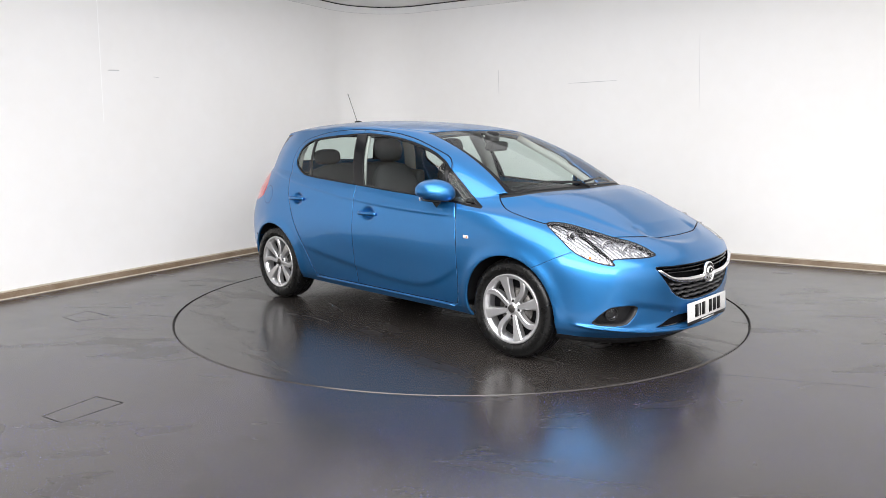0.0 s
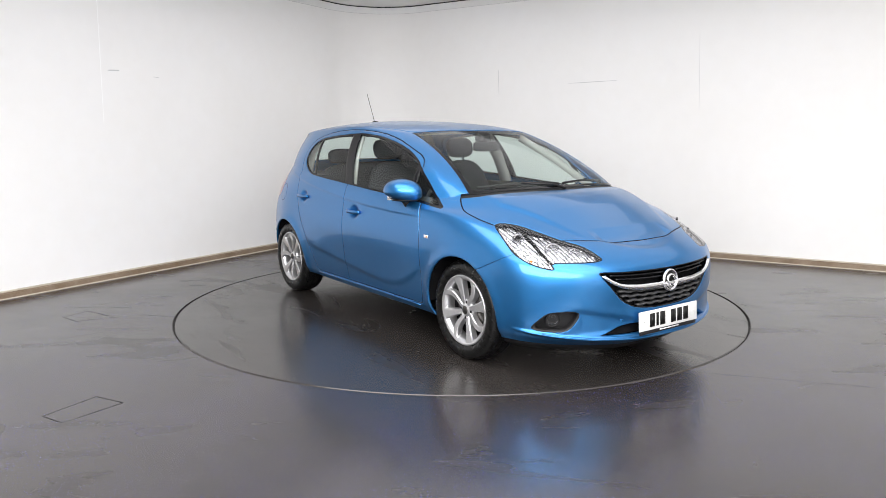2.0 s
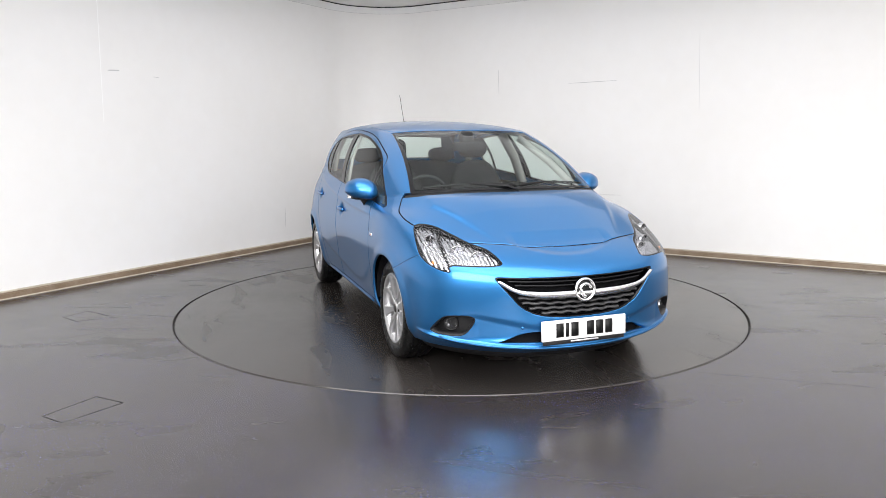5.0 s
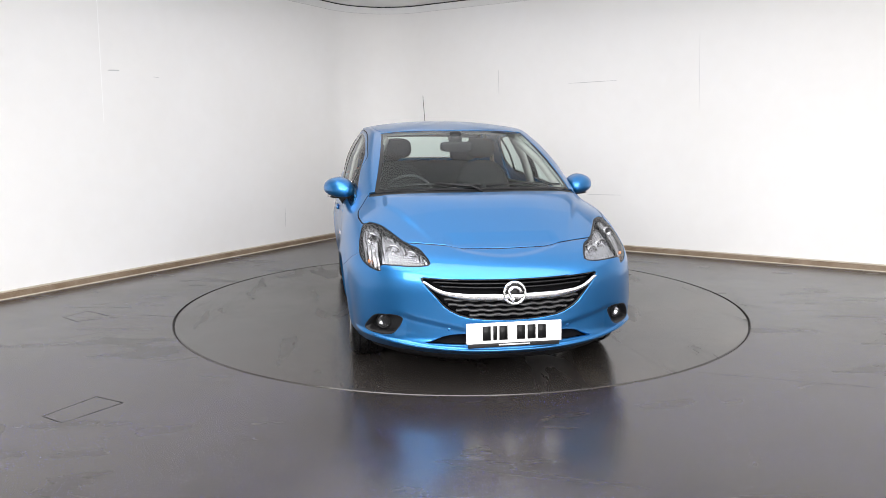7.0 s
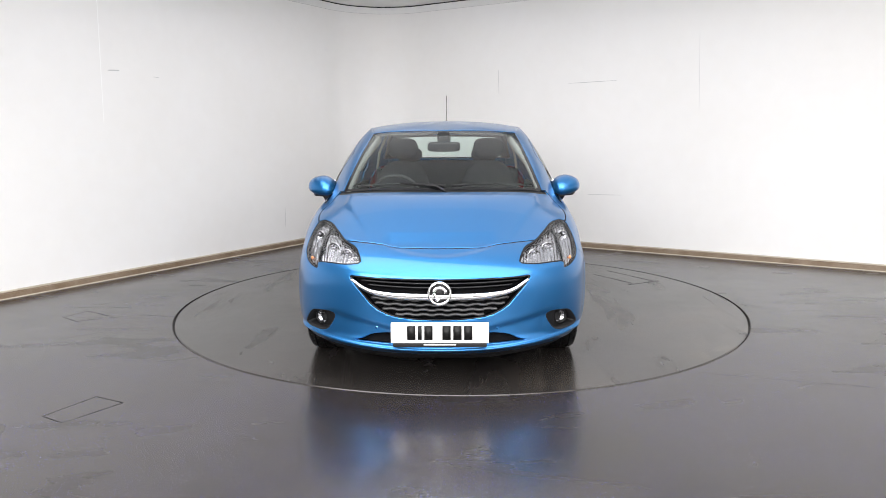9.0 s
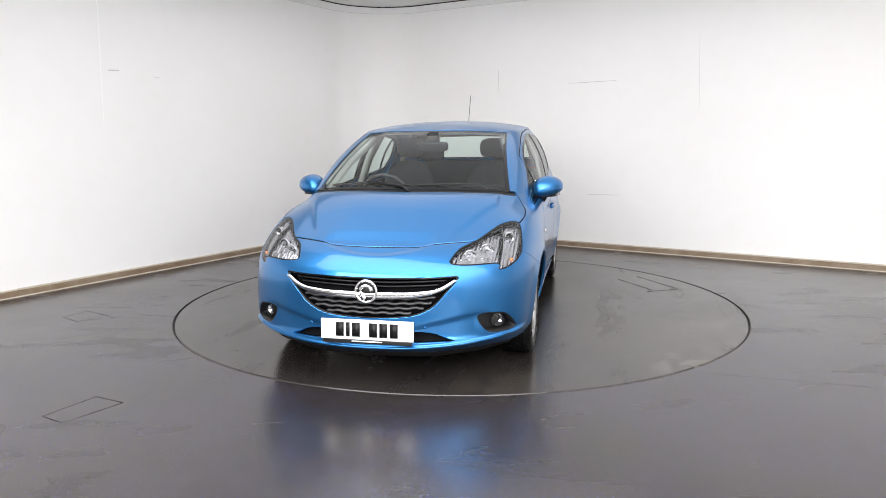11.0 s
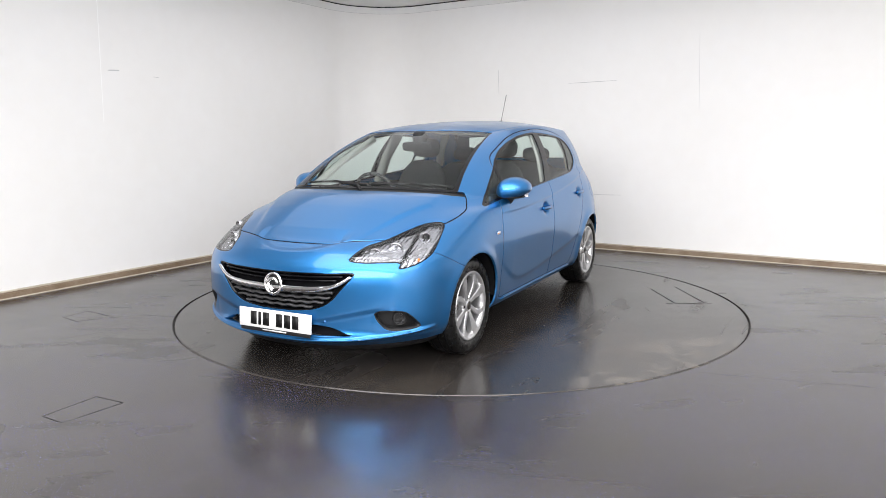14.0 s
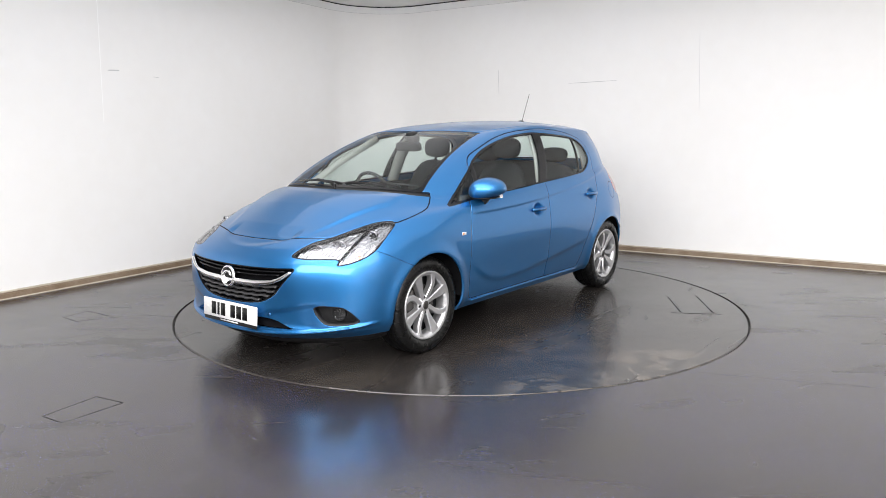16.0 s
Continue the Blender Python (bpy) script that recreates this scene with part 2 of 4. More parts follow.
part("lower_joint", sweep(whole, [(.0, HIGH - .085), (.004, HIGH - .085), (.004, HIGH - .082), (.0, HIGH - .082)]), SCUFF, cove, "grey joint under the trim", smooth=False)

DISC = 2.226


def ring_sheet(r0, r1, z, steps=160):
    v = [(r * math.cos(2 * math.pi * i / steps), r * math.sin(2 * math.pi * i / steps), z) for i in range(steps) for r in (r0, r1)]
    return v, [(2 * i, 2 * i + 1, 2 * ((i + 1) % steps) + 1, 2 * ((i + 1) % steps)) for i in range(steps)]


# the floor is one sheet with a round hole for the turntable
floor_v, floor_f, N = [], [], 160
edge = []
for i in range(N):
    q = 2 * math.pi * i / N
    d = Vector((math.cos(q), math.sin(q), 0))
    reach = min(t for t in (((CORNER + n * e) .dot(n) - 0) / d.dot(n) if abs(d.dot(n)) > 1e-6 else 99
                for n, e in ((ALONG, -.12), (ALONG, WIDE + .12), (TOWARD, -.12), (TOWARD, DEEP + .12))) if t > 0)
    floor_v += [d * (DISC + .005), d * reach]
for i in range(N):
    j = (i + 1) % N
    floor_f.append((2 * i, 2 * i + 1, 2 * j + 1, 2 * j))
floor_ob = tagged(part("floor", (floor_v, floor_f), FLOOR, None, smooth=False), "dark polished vinyl floor with glitter flecks", "floor", kind="structure")
part("seam", ring_sheet(DISC - .02, DISC + .02, -.012), SEAM, floor_ob, "dark circular gap", smooth=False)

turntable = tagged(new("turntable"), "dark vinyl-covered turntable set flush in the floor", "turntable")
disc_v = [(0, 0, 0)] + [(r * math.cos(2 * math.pi * i / N), r * math.sin(2 * math.pi * i / N), z) for r, z in ((DISC - .012, 0), (DISC - .005, -.006), (DISC - .005, -.03)) for i in range(N)]
disc_f = [(0, 1 + i, 1 + (i + 1) % N) for i in range(N)] + [(1 + k * N + i, 1 + (k + 1) * N + i, 1 + (k + 1) * N + (i + 1) % N, 1 + k * N + (i + 1) % N) for k in (0, 1) for i in range(N)]
part("deck", (disc_v, disc_f), DECK, turntable, smooth=False)
part("worn_edge", ring_sheet(DISC + .006, DISC + .009, .001), EDGE, floor_ob, "worn tan edge of the vinyl", smooth=False)


def flat_strip(x0, y0, x1, y1, w=.005, z=.0015):
    """A thin open joint in the vinyl, uneven in width."""
    a, b = Vector((x0, y0, z)), Vector((x1, y1, z))
    side_way = (b - a).cross(Vector((0, 0, 1))).normalized()
    v, n = [], 9
    for i in range(n):
        p, k = a.lerp(b, i / (n - 1)), w * (.35 + .65 * random.random()) / 2
        v += [p + side_way * k, p - side_way * k]
    return v, [(2 * i, 2 * i + 1, 2 * i + 3, 2 * i + 2) for i in range(n - 1)]


# lift-out covers cut into the vinyl, of which the joints show
for cover, owner in ((((-2.052, -2.523), (-1.922, -2.248), (-1.736, -2.337), (-1.908, -2.607)), floor_ob),
                     (((-3.02, -.555), (-2.934, -.356), (-2.615, -.555), (-2.857, -.674)), floor_ob)):
    for (xa, ya), (xb, yb) in zip(cover, cover[1:] + cover[:1]):
        part("cover_joint", flat_strip(xa, ya, xb, yb), SEAM, owner, "dark joint of a floor cover", smooth=False)
for xa, ya, xb, yb in ((-1.168, 1.327, -.715, 1.60), (-1.352, 1.502, -.821, 1.818), (-.65, 1.55, -.824, 1.881)):
    part("cover_joint", flat_strip(xa, ya, xb, yb, .010), SEAM, turntable, "dark joint of a floor cover", smooth=False)


# welded seams between the sheets of vinyl
for xa, ya, xb, yb in ((1.375, -1.829, 2.27, -2.089), (2.27, -2.089, 3.4, -2.42), (-2.722, -1.16, -2.36, -.84)):
    part("vinyl_seam", flat_strip(xa, ya, xb, yb, .0025), SEAM, floor_ob, "thin welded seam", smooth=False)


def scuff(owner, a0, z0, a1, z1, west, mat, w=.006):
    """A scratch or joint on a wall, from one place along it to another."""
    place = (lambda a, z, o: bay(o, a, z)) if west else (lambda a, z, o: bay(a, o, z))
    v = []
    for i in range(7):
        t = i / 6
        k = w * (.4 + .6 * math.sin(math.pi * (.1 + .8 * t))) / 2
        a, z = a0 + (a1 - a0) * t, z0 + (z1 - z0) * t
        steep = abs(z1 - z0) > abs(a1 - a0)
        v += [place(a + (k if steep else 0), z + (0 if steep else k), .0015), place(a - (k if steep else 0), z - (0 if steep else k), .0015)]
    part("scuff", (v, [(2 * i, 2 * i + 1, 2 * i + 3, 2 * i + 2) for i in range(6)]), mat, owner, smooth=False)


for a0, z0, a1, z1, mat, w in ((4.13, 3.0, 4.16, 1.5, BRIGHT, .008), (4.08, 1.98, 3.96, 1.985, SCUFF, .012), (1.80, .48, 1.81, .25, SCUFF, .006), (3.58, 1.95, 3.51, 1.945, SCUFF, .005)):
    scuff(wall_west, a0, z0, a1, z1, True, mat, w)
for a0, z0, a1, z1, mat, w in ((2.02, 2.17, 2.03, 1.88, SCUFF, .005), (2.97, 1.965, 3.56, 1.975, SCUFF, .006), (3.25, .646, 3.65, .655, SCUFF, .006), (4.47, 2.43, 4.50, 1.59, SCUFF, .0025)):
    scuff(wall_north, a0, z0, a1, z1, False, mat, w)

# ---- the car's skin: smooth curves round half the car, from the nose's middle to the tail's ----
AX, AY = 1.287, -0.111          # front axle's place on the turntable


def curve(*p):
    return np.array(p, float).reshape(-1, 3)


LEVELS = [
    curve(.79, 0, .185, .76, .3, .185, .65, .55, .195, .50, .72, .205, .36, .78, .21, 0, .79, .21, -.43, .785, .21,
          -1, .785, .21, -1.6, .785, .21, -2.2, .79, .22, -2.65, .77, .25, -2.95, .66, .27, -3.07, .38, .28, -3.1, 0, .28),
    curve(.858, 0, .235, .83, .3, .24, .73, .56, .255, .56, .755, .28, .37, .825, .29, 0, .845, .30, -.43, .828, .29,
          -1, .815, .28, -1.6, .815, .28, -2.2, .833, .30, -2.65, .83, .34, -3.0, .70, .36, -3.12, .38, .37, -3.14, 0, .37),
    curve(.85, 0, .40, .835, .27, .40, .76, .53, .41, .60, .74, .43, .38, .838, .45, 0, .868, .47, -.43, .856, .46,
          -1, .845, .46, -1.6, .847, .46, -2.2, .862, .48, -2.65, .85, .5, -3.03, .71, .51, -3.15, .38, .52, -3.17, 0, .52),
    curve(.848, 0, .59, .83, .27, .595, .765, .5, .61, .62, .70, .62, .38, .83, .63, 0, .872, .63, -.43, .87, .64,
          -1, .868, .65, -1.6, .868, .66, -2.2, .868, .68, -2.65, .845, .70, -3.03, .70, .70, -3.13, .38, .70, -3.15, 0, .70),
    curve(.765, 0, .70, .745, .27, .702, .67, .50, .71, .55, .66, .72, .34, .79, .745, 0, .862, .76, -.43, .86, .79,
          -1, .856, .81, -1.6, .853, .83, -2.2, .843, .86, -2.65, .81, .88, -2.98, .67, .88, -3.07, .38, .88, -3.09, 0, .88),
    curve(.52, 0, .815, .50, .25, .818, .42, .46, .83, .34, .60, .838, .19, .745, .845, -.06, .815, .865, -.44, .838, .885,
          -1, .838, .905, -1.6, .83, .93, -2.2, .815, .965, -2.65, .76, .99, -2.93, .62, 1.0, -3.0, .36, 1.0, -3.03, 0, 1.0),
    curve(.22, 0, .945, .21, .24, .947, .15, .44, .945, .09, .58, .938, -.02, .68, .925, -.2, .765, .915, -.47, .815, .92,
          -1, .828, .938, -1.6, .82, .97, -2.2, .798, 1.01, -2.62, .74, 1.04, -2.89, .60, 1.05, -2.96, .35, 1.05, -2.98, 0, 1.05),
    curve(-.02, 0, 1.01, -.03, .24, 1.01, -.06, .45, 1.005, -.10, .58, .997, -.17, .665, .985, -.3, .735, .967, -.5, .795, .95,
          -1, .815, .967, -1.6, .805, 1.005, -2.2, .775, 1.055, -2.6, .72, 1.09, -2.85, .58, 1.10, -2.92, .34, 1.10, -2.94, 0, 1.10),
]
RAIL = curve(-.90, 0, 1.393, -.91, .22, 1.393, -.94, .40, 1.388, -.97, .50, 1.38, -1.0, .555, 1.375, -1.08, .585, 1.385, -1.2, .60, 1.397,
             -1.5, .61, 1.42, -1.85, .61, 1.425, -2.2, .595, 1.41, -2.5, .575, 1.398, -2.71, .51, 1.375, -2.74, .28, 1.385, -2.76, 0, 1.39)
RIDGE_X = [-.90, -1.0, -1.1, -1.18, -1.25, -1.31, -1.38, -1.55, -1.85, -2.15, -2.4, -2.55, -2.66, -2.76]
RIDGE_Z = ([-2.8, -2.5, -2.2, -1.9, -1.6, -1.3, -1.1, -.9], [1.39, 1.452, 1.474, 1.48, 1.472, 1.448, 1.424, 1.393])


def spline(knots, values, at):
    """Catmull-Rom through values (any trailing shape) on uneven knots, with mirrored or plain ends."""
    k, v, at = np.asarray(knots, float), np.asarray(values, float), np.asarray(at, float)
    i = np.clip(np.searchsorted(k, at, side="right") - 1, 1, len(k) - 3)
    shape = (len(at),) + (1,) * (v.ndim - 1)
    t = ((at - k[i]) / (k[i + 1] - k[i])).reshape(shape)
    h = (k[i + 1] - k[i]).reshape(shape)
    m0 = (v[i + 1] - v[i - 1]) / (k[i + 1] - k[i - 1]).reshape(shape) * h
    m1 = (v[i + 2] - v[i]) / (k[i + 2] - k[i]).reshape(shape) * h
    return (2 * t**3 - 3 * t**2 + 1) * v[i] + (t**3 - 2 * t**2 + t) * m0 + (-2 * t**3 + 3 * t**2) * v[i + 1] + (t**3 - t**2) * m1


def round_half(row, at):
    """A level's curve, evaluated at stations 0 (nose) to 13 (tail); its mirror image continues it at both ends."""
    flip = np.array((1, -1, 1))
    p = np.vstack([row[1] * flip, row, row[-2] * flip])
    ref = LEVELS[3]
    d = np.linalg.norm(np.diff(np.vstack([ref[1] * flip, ref, ref[-2] * flip]), axis=0), axis=1) ** .7
    k = np.concatenate([[0], np.cumsum(d)])
    s = np.interp(at, np.arange(len(row)), k[1:-1])
    return spline(k, p, s)


def bump(a, width):
    return np.exp(-(a / width) ** 2)


def relief(p):
    """Pressed shapes of the panels: flared arches, the bonnet's folds, the dip before it, the doors' lower fold."""
    x, y, z = p[..., 0], p[..., 1], p[..., 2]
    for cx in (0, -2.51):
        r = np.hypot(x - cx, z - .305)
        p[..., 1] += .012 * bump(r - .345, .045) * (y > .6)
    side = (y > .7) * np.clip((x + 2.2) * 3, 0, 1) * np.clip((-.35 - x) * 4, 0, 1)
    # a blade that sweeps up from low behind the front wheel
    blade = np.interp(-x, (.40, .50, .58, .66, .74, .82, .95, 1.13, 1.48, 2.1), (.52, .455, .41, .378, .358, .348, .347, .357, .40, .49))
    over = z - blade
    p[..., 1] += side * .011 / (1 + np.exp(np.clip(-over / .008, -40, 40))) * np.exp(-np.clip(over, 0, 1) / .13)
    # the shoulder's crease
    along = np.clip(-x - .45, 0, 2.6)
    over = z - (.848 + .045 * along ** 2)
    crease = np.clip((-.30 - x) * 4, 0, 1) * np.clip((x + 2.75) * 4, 0, 1) * (y > .6)
    p[..., 1] += crease * .011 / (1 + np.exp(np.clip(-over / .006, -40, 40))) * np.exp(-np.clip(over, 0, 1) / .05)
    p[..., 1] += (y > .6) * np.clip((x + 2.0) * 6, 0, 1) * np.clip((-.42 - x) * 6, 0, 1) * .008 * bump(z - .256, .008)
    ay = np.abs(y)
    shelf = 1 / (1 + np.exp(np.clip((z - .338 - .22 * (ay - .27)) / .007, -40, 40))) / (1 + np.exp(np.clip((.272 - z) / .008, -40, 40)))
    p[..., 0] -= .016 * shelf * (x > .5) * np.clip((ay - .16) * 8, 0, 1) * np.clip((.66 - ay) * 10, 0, 1)
    on_top = np.clip((z - .70) * 12, 0, 1) * (x > -.15) * np.clip((.80 - x) * 10, 0, 1)
    p[..., 2] += on_top * np.interp(x, (-.1, .30, .62), (.012, .015, .0)) * (1 / (1 + np.exp((np.abs(y) - np.minimum(.64 - .44 * x, .60)) * 140)))
    lip = .222 + .060 * (np.abs(y) / .78) ** 2.5
    jut = .020 * bump(z - lip, .009) * np.clip((x - .42) * 8, 0, 1)
    p[..., 0] += jut * np.clip((x + .1), 0, 1)
    p[..., 1] += jut * np.abs(y)
    for hx, hz in ((-1.285, .806), (-2.165, .866)):
        p[..., 1] -= .020 * bump(np.hypot((x - hx) / .052, (z - hz) / .042) ** 2, 1) * (y > .6)
    hollow = 1 / (1 + np.exp(-np.clip((z - .712 - .048 * (y / .31) ** 2) / .002, -40, 40)))
    p[..., 0] -= .027 * hollow * (x > .35) * (z < .82) * np.clip((.33 - np.abs(y)) * 20, 0, 1) * np.clip((.815 - z) * 18, 0, 1)
    return p


def lower_skin(u, v):
    """Rows of points of the skin below the windows: u in stations, v in levels 0 to 7."""
    rows = np.array([round_half(r, u) for r in LEVELS])
    ends = np.concatenate([[2 * rows[0] - rows[1]], rows, [2 * rows[-1] - rows[-2]]])
    p = spline(np.arange(-1, 9), ends, v)
    fade = np.clip((7 - np.asarray(v)) / .6, 0, 1)[:, None, None]
    return p + (relief(p.copy()) - p) * fade


def upper_skin(u, v):
    """Windows and pillars: v from 0 at the waist to 1 at the roof's edge."""
    a, b = round_half(LEVELS[7], u), round_half(RAIL, u)
    out = np.cross(np.gradient(a, axis=0), b - a)
    out /= np.linalg.norm(out, axis=1)[:, None] + 1e-9
    out *= np.sign((out * (a - np.array((-1.5, 0, .9)))).sum(1))[:, None]
    v = np.asarray(v)[:, None, None]
    return a + (b - a) * v + out * np.interp(u, (9.0, 10.5), (.034, .014))[:, None] * 4 * v * (1 - v)


def roof_skin(u, s):
    """The roof: s from 0 at its edge to 1 at the ridge."""
    b = round_half(RAIL, u)
    cx = np.interp(u, np.arange(14), RIDGE_X)
    cz = spline(*RIDGE_Z, cx)
    s = np.asarray(s)[:, None]
    x, y = b[:, 0] + (cx - b[:, 0]) * s, b[:, 1] * (1 - s)
    z = b[:, 2] + (cz - b[:, 2]) * (1 - (1 - s) ** 2.4)
    return np.stack([x, y, z], 2)

# ---- the car ----
car = tagged(new("car"), "blue metallic five-door hatchback with silver alloy wheels", "car")
PLACE = pose(AX, AY, 0)
FLIP = np.array((1, -1, 1))


def base_skin():
    """One half of the skin as a welded net: place, normal and the two net coordinates of each point, and the faces."""
    u = np.linspace(0, 13, 469)
    blocks = ((lower_skin, np.linspace(0, 7, 180), 0), (upper_skin, np.linspace(0, 1, 36), 7), (roof_skin, np.linspace(0, 1, 26), 8))
    rows, level = [], []
    for fn, v, start in blocks:
        pts = fn(u, v)
        k = 1 if start else 0
        rows += list(pts[k:])
        level += list(v[k:] + start)
    P = np.array(rows)
    du, dv = np.gradient(P, axis=1), np.gradient(P, axis=0)
    n = np.cross(du, dv)
    n /= np.linalg.norm(n, axis=2)[..., None] + 1e-12
    if n[40, 200, 1] < 0:
        n = -n
    r, c = P.shape[:2]
    A = np.concatenate([P, n, np.broadcast_to(u[None, :, None], (r, c, 1)), np.broadcast_to(np.array(level)[:, None, None], (r, c, 1))], 2).reshape(-1, 8)
    return A, grid_faces(r, c)


def grid_faces(rows, cols):
    return [(r * cols + c, r * cols + c + 1, (r + 1) * cols + c + 1, (r + 1) * cols + c) for r in range(rows - 1) for c in range(cols - 1)]


NET, ALL = base_skin()
FRONT = NET[(NET[:, 0] > .30) & (NET[:, 7] < 5)]


def cut(faces, field):
    """Splits faces along the line where field is 0: those within (below 0) and those outside."""
    global NET
    val = field(NET)
    more, made, n0 = [], {}, len(NET)
    inside, outside = [], []

    def cross(a, b):
        key = (a, b) if a < b else (b, a)
        if key not in made:
            t = val[key[0]] / (val[key[0]] - val[key[1]])
            made[key] = n0 + len(more)
            more.append(NET[key[0]] * (1 - t) + NET[key[1]] * t)
        return made[key]

    neg = val < 0
    for f in faces:
        s = [neg[i] for i in f]
        if all(s):
            inside.append(f)
        elif not any(s):
            outside.append(f)
        else:
            a, b = [], []
            for i, q in enumerate(f):
                w = f[(i + 1) % len(f)]
                (a if neg[q] else b).append(q)
                if neg[q] != neg[w]:
                    x = cross(q, w)
                    a.append(x)
                    b.append(x)
            if len(a) > 2:
                inside.append(tuple(a))
            if len(b) > 2:
                outside.append(tuple(b))
    if more:
        NET = np.vstack([NET, np.array(more)])
    return inside, outside


def outline(points, rounds=2):
    """A closed outline with its corners cut round."""
    p = np.array(points, float).reshape(-1, 2)
    for _ in range(rounds):
        q = np.roll(p, -1, 0)
        p = np.stack([p * .78 + q * .22, p * .22 + q * .78], 1).reshape(-1, 2)
    return p


def distance(a, b, poly):
    """Signed distance of (a, b) to the outline: below 0 within."""
    best, odd = np.full(len(a), 1e9), np.zeros(len(a), bool)
    for (x0, y0), (x1, y1) in zip(poly, np.roll(poly, -1, 0)):
        dx, dy = x1 - x0, y1 - y0
        t = np.clip(((a - x0) * dx + (b - y0) * dy) / (dx * dx + dy * dy + 1e-12), 0, 1)
        best = np.minimum(best, np.hypot(a - x0 - t * dx, b - y0 - t * dy))
        up = (y0 > b) != (y1 > b)
        odd ^= up & (a < (x1 - x0) * (b - y0) / (y1 - y0 + 1e-12) + x0)
    return np.where(odd, -best, best)


def side(poly, least=.45):
    return lambda A: np.maximum(distance(A[:, 0], A[:, 2], poly), least - A[:, 1])


def fore(poly, least=.3):
    return lambda A: np.maximum(distance(A[:, 1], A[:, 2], poly), least - A[:, 0])


def line(x0, z0, x1, z1):
    """Side view: below 0 ahead of the line from a point up to another."""
    n = math.hypot(x1 - x0, z1 - z0)
    return lambda A: ((x1 - x0) * (A[:, 2] - z0) - (z1 - z0) * (A[:, 0] - x0)) / n


def sheet(faces, mirror=0, depth=0.0, sink=0.0):
    """Verts and faces of a pressed sheet: mirror 0 both halves in one, 1 the left, -1 the right; edges turned in by depth."""
    ids = sorted({i for f in faces for i in f})
    at = {q: i for i, q in enumerate(ids)}
    A = NET[ids]
    V = A[:, :3] - A[:, 3:6] * (sink(A)[:, None] if callable(sink) else sink)
    Nn = A[:, 3:6]
    F = [tuple(at[i] for i in f) for f in faces]
    rim = {}
    for f in F:
        for a, b in zip(f, f[1:] + f[:1]):
            if (b, a) in rim:
                del rim[(b, a)]
            else:
                rim[(a, b)] = 1
    if mirror == 0:
        rim = {k: 1 for k in rim if not (abs(V[k[0]][1]) < 1e-4 and abs(V[k[1]][1]) < 1e-4)}
    V = list(V)
    if depth:
        low = {}
        for a, b in rim:
            for q in (a, b):
                if q not in low:
                    low[q] = len(V)
                    V.append(V[q] - Nn[q] * depth)
            F.append((b, a, low[a], low[b]))
    V = np.array(V)
    flip = lambda f: f[::-1]
    if mirror == 1:
        return V, F
    if mirror == -1:
        return V * FLIP, [flip(f) for f in F]
    mid = np.abs(V[:, 1]) < 1e-4
    V[mid, 1] = 0
    new_id, extra = {}, []
    for i in range(len(V)):
        if mid[i]:
            new_id[i] = i
        else:
            new_id[i] = len(V) + len(extra)
            extra.append(V[i] * FLIP)
    return np.vstack([V, np.array(extra).reshape(-1, 3)]), F + [flip(tuple(new_id[i] for i in f)) for f in F]


def both(name, faces, mat, depth=0.0, sink=0.0, label="", parents=None):
    """A left and a right panel of the same kind; returns both."""
    return [part(name, sheet(faces, m, depth, sink), mat, (parents or (car, car))[i], label, at=None if parents else PLACE) for i, m in enumerate((1, -1))]


def seam(faces, field, half=.0024):
    """Takes a thin band along field's zero line out of faces; returns band and rest."""
    within, beyond = cut(faces, lambda A: field(A) - half)
    band, core = cut(within, lambda A: -half - field(A))
    return band, core + beyond


# wheel arches
rest = ALL
for cx in (0, -2.51):
    _, rest = cut(rest, lambda A: np.maximum(np.hypot(A[:, 0] - cx, A[:, 2] - .305) - .338, .3 - A[:, 1]))

# glass of the sides
DAYLIGHT = outline((-.235, .901, -.35, .912, -.499, .931, -.834, .957, -1.092, .972, -1.397, .994, -1.677, 1.011, -2.06, 1.038, -2.185, 1.056,
                    -2.305, 1.140, -2.290, 1.235, -2.235, 1.300, -2.126, 1.340, -1.915, 1.36, -1.611, 1.377, -1.457, 1.378, -1.208, 1.354,
                    -.967, 1.307, -.79, 1.252, -.662, 1.189, -.61, 1.147, -.466, 1.05, -.354, .964), 1)


def daylight(A):
    return np.maximum(distance(A[:, 0], A[:, 2], DAYLIGHT), .656 - .311 * (A[:, 2] - 1.006) + .03 - A[:, 1])


opening, rest = cut(rest, daylight)
pane, border = cut(opening, lambda A: daylight(A) + .013)
black = border
panes = []
for name, fore_edge in (("quarter_glass", line(-.555, .94, -.612, 1.16)), ("front_door_glass", line(-1.372, .99, -1.512, 1.38)),
                        ("rear_door_glass", line(-2.045, 1.04, -2.11, 1.345)), ("rear_quarter_glass", None)):
    if fore_edge is None:
        panes.append((name, pane))
        break
    piece, pane = cut(pane, fore_edge)
    panes.append((name, piece))
    wide = {"quarter_glass": .035, "front_door_glass": .105, "rear_door_glass": .022}[name]
    post, pane = cut(pane, lambda A: fore_edge(A) - wide)
    black = black + post

# windscreen and rear window
def screen(A):
    return np.maximum.reduce([A[:, 1] - (.650 - .311 * (A[:, 2] - 1.006)), 7.015 - A[:, 7], A[:, 7] - 7.985, -1.1 - A[:, 0]])


def rear_screen(A):
    return np.maximum.reduce([A[:, 1] - (.56 - .30 * (A[:, 2] - 1.10)), 7.12 - A[:, 7], A[:, 7] - 7.84, A[:, 0] + 2.4])


